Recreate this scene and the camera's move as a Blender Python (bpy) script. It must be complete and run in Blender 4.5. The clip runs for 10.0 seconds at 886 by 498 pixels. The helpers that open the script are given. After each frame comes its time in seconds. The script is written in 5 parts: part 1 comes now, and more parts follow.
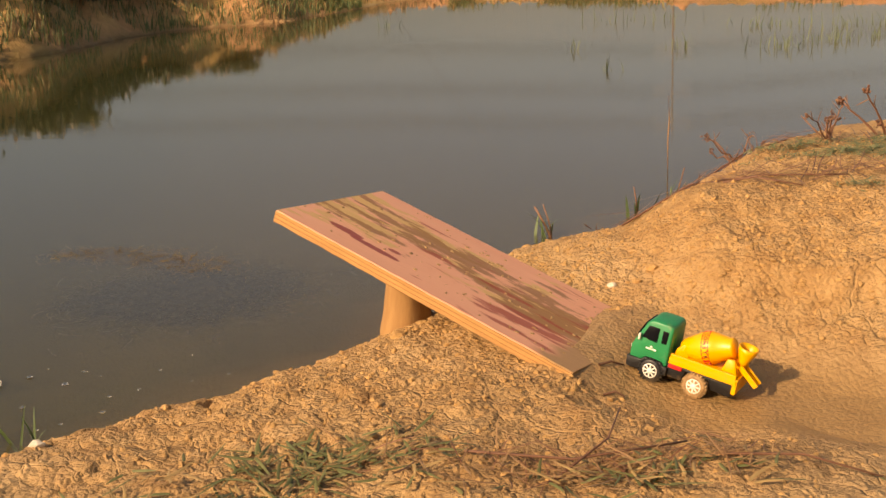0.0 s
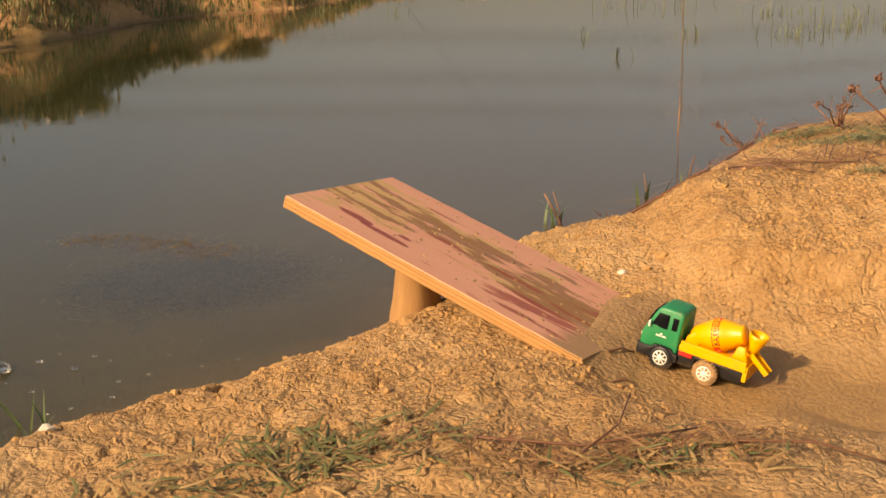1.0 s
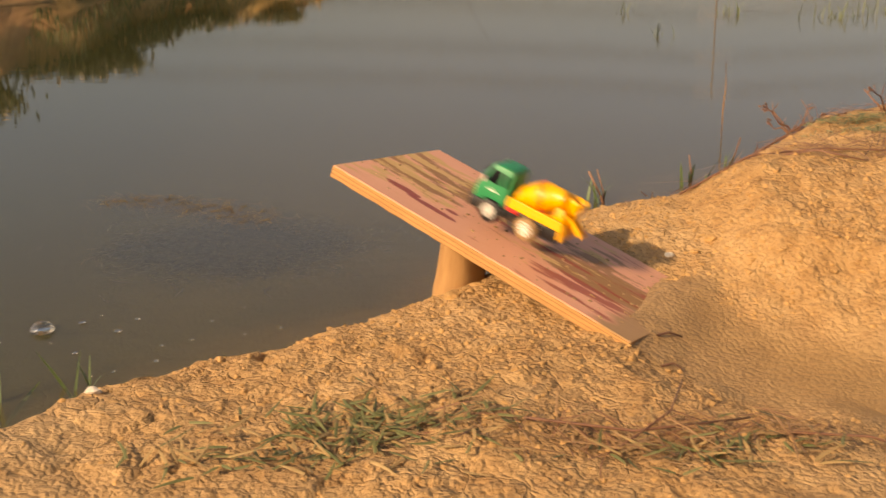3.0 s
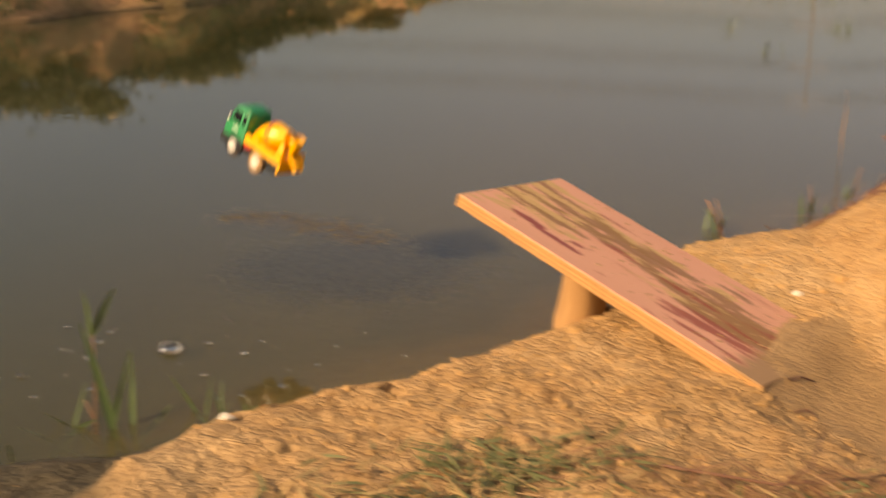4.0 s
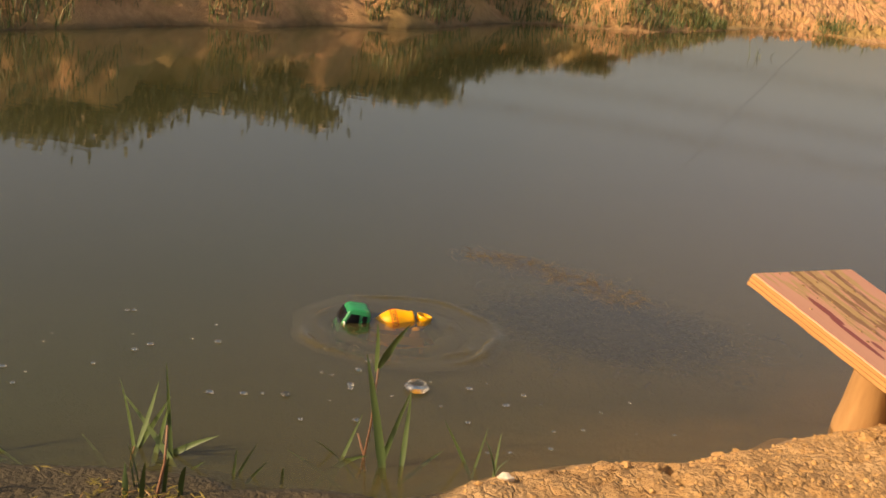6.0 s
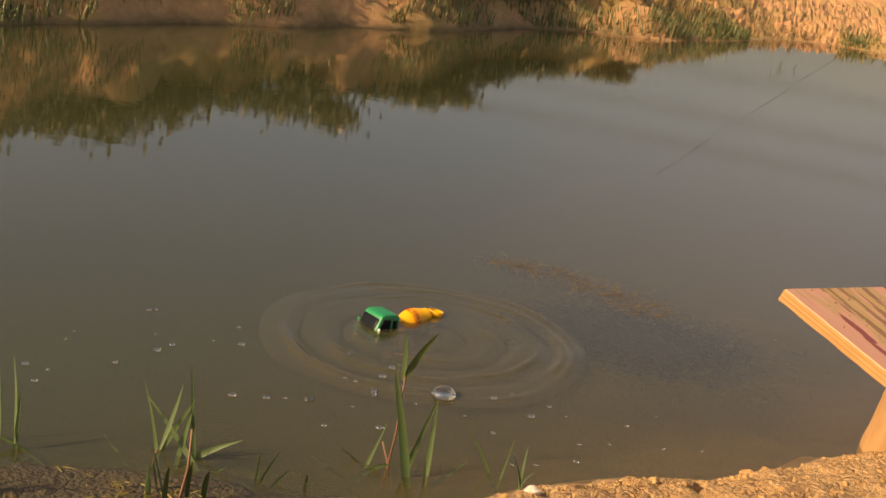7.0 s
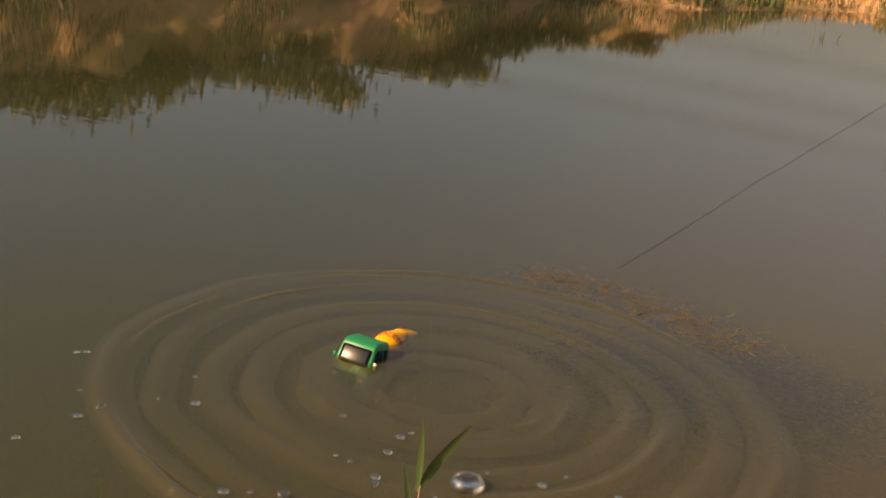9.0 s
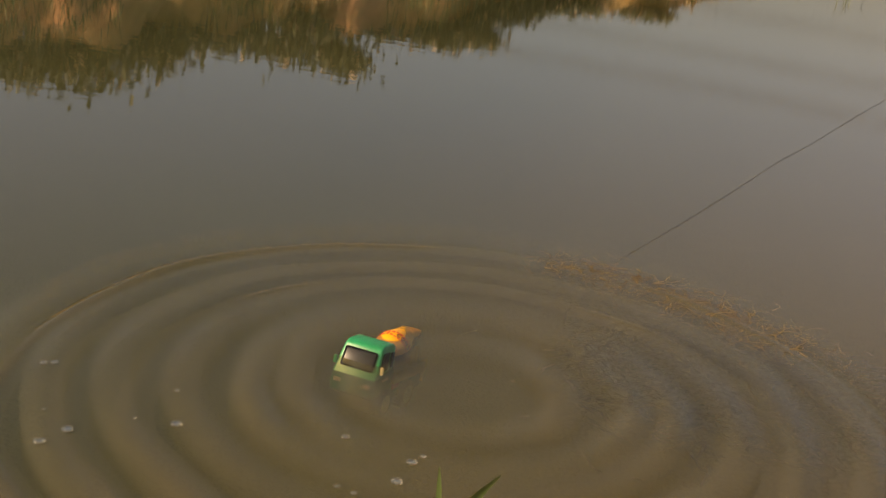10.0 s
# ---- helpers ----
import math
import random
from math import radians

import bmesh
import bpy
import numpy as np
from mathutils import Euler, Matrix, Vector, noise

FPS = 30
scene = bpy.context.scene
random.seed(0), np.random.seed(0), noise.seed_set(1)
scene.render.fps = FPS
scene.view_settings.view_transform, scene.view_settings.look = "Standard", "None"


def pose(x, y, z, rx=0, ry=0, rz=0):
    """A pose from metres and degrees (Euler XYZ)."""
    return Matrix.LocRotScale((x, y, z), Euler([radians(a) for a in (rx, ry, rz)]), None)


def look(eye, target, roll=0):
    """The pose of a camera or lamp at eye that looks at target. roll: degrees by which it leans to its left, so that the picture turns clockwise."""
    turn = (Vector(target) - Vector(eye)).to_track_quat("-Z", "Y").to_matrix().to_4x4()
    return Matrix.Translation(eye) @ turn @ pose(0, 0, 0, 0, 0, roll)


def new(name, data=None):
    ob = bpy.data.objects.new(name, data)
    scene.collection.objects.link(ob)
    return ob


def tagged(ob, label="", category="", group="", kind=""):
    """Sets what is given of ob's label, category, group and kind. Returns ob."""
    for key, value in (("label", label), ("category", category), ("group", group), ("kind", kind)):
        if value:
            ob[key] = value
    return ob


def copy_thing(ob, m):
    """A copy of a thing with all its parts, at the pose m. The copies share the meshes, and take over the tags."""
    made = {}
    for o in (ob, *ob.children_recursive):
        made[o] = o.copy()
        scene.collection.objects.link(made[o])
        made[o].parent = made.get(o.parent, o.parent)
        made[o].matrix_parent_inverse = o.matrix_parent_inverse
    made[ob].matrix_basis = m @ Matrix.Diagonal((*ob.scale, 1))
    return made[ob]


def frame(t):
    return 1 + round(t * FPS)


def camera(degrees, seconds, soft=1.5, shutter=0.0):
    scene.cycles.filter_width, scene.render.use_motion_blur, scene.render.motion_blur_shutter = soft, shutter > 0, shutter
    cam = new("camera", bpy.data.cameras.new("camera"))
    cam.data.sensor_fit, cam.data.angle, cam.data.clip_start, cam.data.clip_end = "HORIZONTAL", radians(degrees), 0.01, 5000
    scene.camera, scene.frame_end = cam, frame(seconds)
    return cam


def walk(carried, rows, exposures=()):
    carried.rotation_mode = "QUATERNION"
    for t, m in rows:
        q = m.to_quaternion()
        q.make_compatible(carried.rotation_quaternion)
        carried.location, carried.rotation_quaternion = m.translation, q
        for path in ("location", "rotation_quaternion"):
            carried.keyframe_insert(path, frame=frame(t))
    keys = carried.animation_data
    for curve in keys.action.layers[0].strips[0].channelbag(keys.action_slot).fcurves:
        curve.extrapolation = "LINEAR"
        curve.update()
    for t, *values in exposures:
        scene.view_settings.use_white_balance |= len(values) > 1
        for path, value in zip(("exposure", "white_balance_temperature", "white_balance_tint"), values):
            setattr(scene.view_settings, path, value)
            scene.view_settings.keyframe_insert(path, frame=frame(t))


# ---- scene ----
cam = camera(41.0, 10.0, soft=1.5, shutter=0.9)
# Handheld at chest height, panning left after the truck, then moving in over the bank.
PATH = [
    (0, (0.0012, 0.0061, 0.8989), (0.0008, 1.9287, 0.3479), -2.56),
    (0.5, (0.0001, 0.0074, 0.8964), (-0.0079, 1.9285, 0.3402), -2.48),
    (1, (-0.0023, 0.0101, 0.8932), (-0.0173, 1.9273, 0.3240), -2.47),
    (1.5, (-0.0081, 0.0062, 0.8898), (-0.0272, 1.9170, 0.2997), -2.28),
    (2, (-0.0100, 0.0069, 0.8921), (-0.0298, 1.9119, 0.2834), -1.93),
    (3.5, (-0.0939, 0.0462, 0.9158), (-0.1759, 1.9464, 0.2974), 0.23),
    (4, (-0.1436, 0.0493, 0.9545), (-0.3342, 1.9437, 0.3422), -0.30),
    (4.5, (-0.2298, 0.0454, 0.9755), (-0.5482, 1.9275, 0.3785), 1.17),
    (5, (-0.3430, 0.0530, 0.9720), (-0.7537, 1.9140, 0.3635), 2.95),
    (5.5, (-0.3950, 0.0829, 0.9630), (-0.8311, 1.9471, 0.3845), 4.54),
    (7, (-0.4630, 0.1250, 0.9530), (-0.9310, 1.9859, 0.3892), 6.91),
    (7.5, (-0.4750, 0.1420, 0.9530), (-0.9611, 2.0001, 0.3952), 6.92),
    (8, (-0.5329, 0.3337, 0.9155), (-1.0246, 2.1898, 0.3557), 7.04),
    (8.5, (-0.6042, 0.5571, 0.8756), (-1.0913, 2.4090, 0.2986), 7.19),
    (9, (-0.6630, 0.7660, 0.8348), (-1.1382, 2.6116, 0.2284), 6.89),
    (9.5, (-0.7070, 0.9108, 0.8106), (-1.1847, 2.7461, 0.1753), 6.49),
    (10, (-0.7380, 0.9990, 0.7920), (-1.2174, 2.8268, 0.1369), 6.48),
]
walk(cam, [(t, look(eye, target, roll)) for t, eye, target, roll in PATH],
     exposures=[(0.0, 0.64, 8050, 17), (6.5, 0.77, 8050, 17), (9.0, 0.63, 8050, 17), (10.0, 0.86, 8050, 17)])

# ---- world, sun, exposure ----
SUN_FROM = Vector((-0.74, -0.58, 0.60)).normalized()
world = bpy.data.worlds.new("world")
scene.world = world
world.use_nodes = True
wn = world.node_tree
sky = wn.nodes.new("ShaderNodeTexSky")
sky.sky_type, sky.sun_disc = "NISHITA", False
sky.sun_elevation = math.asin(SUN_FROM.z)
sky.sun_rotation = math.atan2(SUN_FROM.x, SUN_FROM.y)
sky.dust_density, sky.air_density, sky.ozone_density = 4.0, 1.2, 1.0
wn.links.new(sky.outputs[0], wn.nodes["Background"].inputs[0])
wn.nodes["Background"].inputs[1].default_value = 0.078
sun = new("sun", bpy.data.lights.new("sun", "SUN"))
sun.data.energy, sun.data.angle, sun.data.color = 3.35, radians(0.6), (1.0, 0.80, 0.56)
sun.matrix_world = look(SUN_FROM * 20, (0, 0, 0))


# ---- material helpers ----
def mat(name):
    m = bpy.data.materials.new(name)
    m.use_nodes = True
    nt = m.node_tree
    return m, nt, nt.nodes["Principled BSDF"]


def node(nt, kind, ins=(), **props):
    n = nt.nodes.new("ShaderNode" + kind)
    for k, v in props.items():
        setattr(n, k, v)
    for k, v in dict(ins).items():
        if isinstance(v, bpy.types.NodeSocket):
            nt.links.new(v, n.inputs[k])
        else:
            n.inputs[k].default_value = v
    return n


def place_of(nt, scale=1.0, stretch=(1, 1, 1)):
    tc = node(nt, "TexCoord")
    mp = node(nt, "Mapping", {"Vector": tc.outputs["Object"], "Scale": tuple(scale * s for s in stretch)})
    return mp.outputs[0]


def noise_of(nt, vec, scale, detail=4, rough=0.55):
    return node(nt, "TexNoise", {"Vector": vec, "Scale": scale, "Detail": detail, "Roughness": rough}).outputs["Fac"]


def ramp(nt, fac, stops):
    r = node(nt, "ValToRGB", {"Fac": fac})
    el = r.color_ramp.elements
    while len(el) < len(stops):
        el.new(0.5)
    for e, (p, c) in zip(el, stops):
        e.position = p
        e.color = (*c, 1) if len(c) == 3 else c
    return r.outputs["Color"]


def mixc(nt, fac, a, b):
    n = nt.nodes.new("ShaderNodeMix")
    n.data_type = "RGBA"
    for k, v in ((0, fac), (6, a), (7, b)):
        if isinstance(v, bpy.types.NodeSocket):
            nt.links.new(v, n.inputs[k])
        else:
            n.inputs[k].default_value = v if k == 0 else (*v, 1)
    return n.outputs[2]


def math_of(nt, op, a, b=0.0):
    n = node(nt, "Math", operation=op)
    for k, v in ((0, a), (1, b)):
        if isinstance(v, bpy.types.NodeSocket):
            nt.links.new(v, n.inputs[k])
        else:
            n.inputs[k].default_value = v
    return n.outputs[0]


def bump_of(nt, bsdf, height, strength, distance, normal=None):
    b = node(nt, "Bump", {"Height": height, "Strength": strength, "Distance": distance})
    if normal:
        nt.links.new(normal, b.inputs["Normal"])
    nt.links.new(b.outputs[0], bsdf.inputs["Normal"])
    return b.outputs[0]


def plain(name, colour, rough=0.5, metal=0.0, vary=0.12, scale=40, bump=0.0):
    m, nt, p = mat(name)
    f = noise_of(nt, place_of(nt), scale, 5)
    lo = tuple(c * (1 - vary) for c in colour)
    hi = tuple(min(1, c * (1 + vary)) for c in colour)
    nt.links.new(ramp(nt, f, [(0.3, lo), (0.7, hi)]), p.inputs["Base Color"])
    p.inputs["Roughness"].default_value, p.inputs["Metallic"].default_value = rough, metal
    if bump:
        bump_of(nt, p, f, bump, 0.01)
    return m


def mud_material():
    """Dry ochre mud; the ground's own attributes say where it is wet, red clay or silt under water."""
    m, nt, p = mat("mud")
    v = place_of(nt)
    big, mid, fine = noise_of(nt, v, 2.2, 4), noise_of(nt, v, 17, 6, 0.6), noise_of(nt, v, 110, 5, 0.65)
    warp = node(nt, "VectorMath", {0: v, 1: node(nt, "VectorMath", {0: node(nt, "TexNoise", {"Vector": v, "Scale": 22.0, "Detail": 3.0}).outputs["Color"], 1: (0.03, 0.03, 0.03)}, operation="MULTIPLY").outputs[0]}, operation="ADD").outputs[0]
    slabs = node(nt, "TexVoronoi", {"Vector": warp, "Scale": 13.0}, feature="DISTANCE_TO_EDGE").outputs["Distance"]
    chips = node(nt, "TexVoronoi", {"Vector": warp, "Scale": 38.0}, feature="DISTANCE_TO_EDGE").outputs["Distance"]
    grains = node(nt, "TexVoronoi", {"Vector": warp, "Scale": 95.0}, feature="F1").outputs["Distance"]
    where = ramp(nt, noise_of(nt, v, 3.3, 3), [(0.42, (0, 0, 0)), (0.58, (1, 1, 1))])
    crack = math_of(nt, "MULTIPLY", ramp(nt, slabs, [(0.0, (1, 1, 1)), (0.035, (0, 0, 0))]), where)
    chip = math_of(nt, "MULTIPLY", ramp(nt, chips, [(0.0, (1, 1, 1)), (0.07, (0, 0, 0))]), ramp(nt, mid, [(0.4, (0, 0, 0)), (0.6, (1, 1, 1))]))
    dry = mixc(nt, ramp(nt, mid, [(0.36, (0, 0, 0)), (0.66, (1, 1, 1))]), (0.325, 0.180, 0.068), (0.465, 0.287, 0.124))
    pale = mixc(nt, ramp(nt, big, [(0.45, (0, 0, 0)), (0.70, (0.6, 0.6, 0.6))]), dry, (0.50, 0.335, 0.168))
    speck = mixc(nt, ramp(nt, fine, [(0.30, (0.7, 0.7, 0.7)), (0.42, (0, 0, 0))]), pale, (0.24, 0.125, 0.045))
    wet = node(nt, "Attribute", attribute_name="wet").outputs["Fac"]
    clay = node(nt, "Attribute", attribute_name="clay").outputs["Fac"]
    silt = node(nt, "Attribute", attribute_name="silt").outputs["Fac"]
    col = mixc(nt, wet, speck, mixc(nt, mid, (0.245, 0.142, 0.056), (0.385, 0.240, 0.102)))
    bare = mixc(nt, mid, (0.30, 0.140, 0.052), (0.78, 0.44, 0.20))
    sward = mixc(nt, mid, (0.20, 0.125, 0.040), (0.56, 0.37, 0.125))
    red = mixc(nt, ramp(nt, noise_of(nt, v, 0.95, 5, 0.6), [(0.40, (0, 0, 0)), (0.54, (1, 1, 1))]), sward, bare)
    col = mixc(nt, clay, col, red)
    col = mixc(nt, silt, col, mixc(nt, big, (0.095, 0.090, 0.045), (0.155, 0.135, 0.075)))
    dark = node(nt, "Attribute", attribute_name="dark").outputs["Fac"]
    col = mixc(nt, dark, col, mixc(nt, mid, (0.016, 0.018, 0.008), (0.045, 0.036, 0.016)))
    nt.links.new(col, p.inputs["Base Color"])
    rough = math_of(nt, "SUBTRACT", 0.95, math_of(nt, "MULTIPLY", wet, 0.60))
    nt.links.new(rough, p.inputs["Roughness"])
    calm = math_of(nt, "SUBTRACT", 1.0, math_of(nt, "MULTIPLY", wet, 0.62))
    h = math_of(nt, "ADD", math_of(nt, "MULTIPLY", mid, 0.9), math_of(nt, "MULTIPLY", fine, 0.95))
    h = math_of(nt, "SUBTRACT", h, math_of(nt, "MULTIPLY", grains, 0.75))
    h = math_of(nt, "SUBTRACT", h, math_of(nt, "ADD", math_of(nt, "MULTIPLY", math_of(nt, "MULTIPLY", crack, math_of(nt, "SUBTRACT", 1.0, wet)), 0.55), math_of(nt, "MULTIPLY", chip, 0.06)))
    bump_of(nt, p, math_of(nt, "MULTIPLY", h, calm), 0.80, 0.010)
    return m


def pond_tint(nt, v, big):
    """Darker green towards -x, lighter silty brown towards the clay at +x."""
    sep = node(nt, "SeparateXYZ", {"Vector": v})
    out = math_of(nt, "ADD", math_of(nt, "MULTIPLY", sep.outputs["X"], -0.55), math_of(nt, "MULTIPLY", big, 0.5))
    left_share = ramp(nt, math_of(nt, "SUBTRACT", out, 0.42), [(0.0, (0, 0, 0)), (0.75, (1, 1, 1))])
    return mixc(nt, left_share, mixc(nt, big, (0.118, 0.110, 0.056), (0.158, 0.137, 0.076)), mixc(nt, big, (0.070, 0.082, 0.038), (0.094, 0.102, 0.050)))


def water_material():
    """Murky pond water: a mirror at a low angle, silt-coloured and half clear from above."""
    m, nt, p = mat("pond_water")
    out = nt.nodes["Material Output"]
    v = place_of(nt)
    big = noise_of(nt, v, 0.7, 3)
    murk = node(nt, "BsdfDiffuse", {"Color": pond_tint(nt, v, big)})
    clear = node(nt, "BsdfTransparent", {"Color": (0.90, 0.84, 0.64, 1)})
    body = node(nt, "MixShader", {0: math_of(nt, "ADD", 0.20, math_of(nt, "MULTIPLY", big, 0.26)), 1: clear.outputs[0], 2: murk.outputs[0]})
    gloss = node(nt, "BsdfGlossy", {"Color": (0.96, 0.90, 0.96, 1), "Roughness": 0.012})
    ripples = noise_of(nt, place_of(nt, 1, (1.0, 2.2, 1)), 9, 3, 0.5)
    bump = node(nt, "Bump", {"Height": ripples, "Strength": 0.035, "Distance": 0.01})
    fres = node(nt, "LayerWeight", {"Blend": 0.5})
    for n in (gloss, fres):
        nt.links.new(bump.outputs[0], n.inputs["Normal"])
    schlick = math_of(nt, "ADD", 0.02, math_of(nt, "MULTIPLY", 0.98, math_of(nt, "POWER", fres.outputs["Facing"], 5.0)))
    top = node(nt, "MixShader", {0: schlick, 1: body.outputs[0], 2: gloss.outputs[0]})
    nt.links.new(top.outputs[0], out.inputs["Surface"])
    return m


MUD, WATER = mud_material(), water_material()


# ---- the ground: one sheet, pond bed, near bank and far banks ----
def lattice(ix, iy, seed):
    n = (ix.astype(np.int64) * 374761393 + iy.astype(np.int64) * 668265263 + seed * 1274126177) & 0xFFFFFFFF
    n = ((n ^ (n >> 13)) * 1274126177) & 0xFFFFFFFF
    return ((n ^ (n >> 16)) & 0xFFFF) / 65535.0


def value_noise(x, y, seed):
    ix, iy = np.floor(x), np.floor(y)
    fx, fy = x - ix, y - iy
    fx, fy = fx * fx * (3 - 2 * fx), fy * fy * (3 - 2 * fy)
    a, b = lattice(ix, iy, seed), lattice(ix + 1, iy, seed)
    c, d = lattice(ix, iy + 1, seed), lattice(ix + 1, iy + 1, seed)
    return (a + (b - a) * fx) * (1 - fy) + (c + (d - c) * fx) * fy


def fbm(x, y, seed, octaves=4, gain=0.5):
    total, amp, norm = 0.0, 1.0, 0.0
    for o in range(octaves):
        k = 2.03 ** o
        total = total + amp * (value_noise(x * k + 11.7 * o, y * k - 5.3 * o, seed + o) - 0.5)
        norm += amp
        amp *= gain
    return total / norm * 2


def cells(x, y, seed):
    """Distance to the nearest and to the second nearest scattered point, and the nearest one's own number."""
    ix, iy = np.floor(x), np.floor(y)
    d1, d2, own = np.full(x.shape, 9.0), np.full(x.shape, 9.0), np.zeros(x.shape)
    for a in (-1, 0, 1):
        for b in (-1, 0, 1):
            px = ix + a + lattice(ix + a, iy + b, seed)
            py = iy + b + lattice(ix + a, iy + b, seed + 7)
            d = np.hypot(px - x, py - y)
            own = np.where(d < d1, lattice(ix + a, iy + b, seed + 13), own)
            d2 = np.minimum(np.maximum(d1, d), d2)
            d1 = np.minimum(d1, d)
    return d1, d2, own


NEAR_SHORE = ((-30, -20), (-3.6, 0.3), (-2.2, 1.22), (-1.62, 1.58), (-1.40, 1.70), (-1.22, 1.73), (-1.02, 1.75), (-0.84, 1.83), (-0.68, 1.97), (-0.58, 2.07),
              (-0.43, 2.15), (-0.30, 2.28), (-0.15, 2.44), (0.02, 2.60), (0.12, 2.88), (0.30, 3.06), (0.50, 3.06), (0.60, 3.28),
              (0.76, 3.52), (1.0, 3.84), (1.35, 4.05), (1.75, 4.15), (3.0, 4.3), (8, 4.2), (40, 6))
FAR_SHORE = ((-30, -10), (-6.0, 1.5), (-5.3, 4.2), (-4.75, 5.4), (-4.4, 6.2), (-4.1, 6.9), (-3.7, 7.65), (-3.4, 8.15), (-3.05, 8.6), (-2.75, 9.0), (-2.6, 9.7), (-2.3, 10.15), (-1.85, 10.4), (-1.35, 10.7),
             (-0.95, 11.3), (-0.5, 12.2), (0.1, 12.8), (0.8, 12.5), (1.8, 11.6), (2.9, 10.9), (4.2, 10.3), (6.5, 9.6), (10, 9.2), (40, 12))
# crest of the far bank: x and its height
CREST = ((-7.0, 0.60), (-5.4, 0.56), (-4.85, 0.60), (-4.3, 0.54), (-3.7, 0.52), (-3.3, 0.52), (-2.8, 0.46), (-2.3, 0.42), (-1.4, 0.29), (-1.0, 0.21), (-0.7, 0.11), (1.0, 0.09), (4.0, 0.10), (8.0, 0.20))


def side_of(x, y, line):
    """Signed distance to a polyline; positive to the right of its way."""
    best = np.full(x.shape, 1e9)
    sign = np.ones(x.shape)
    for (ax, ay), (bx, by) in zip(line, line[1:]):
        dx, dy = bx - ax, by - ay
        t = np.clip(((x - ax) * dx + (y - ay) * dy) / (dx * dx + dy * dy), 0, 1)
        d = np.hypot(x - ax - t * dx, y - ay - t * dy)
        s = np.where((x - ax) * dy - (y - ay) * dx > 0, 1.0, -1.0)
        near = d < best
        best, sign = np.where(near, d, best), np.where(near, s, sign)
    return best * sign


def step(a, b, v):
    t = np.clip((v - a) / (b - a), 0, 1)
    return t * t * (3 - 2 * t)


def hump(x, y, cx, cy, rx, ry, turn=0.0):
    c, s = math.cos(radians(turn)), math.sin(radians(turn))
    u, w = ((x - cx) * c + (y - cy) * s) / rx, (-(x - cx) * s + (y - cy) * c) / ry
    return np.exp(-(u * u + w * w))


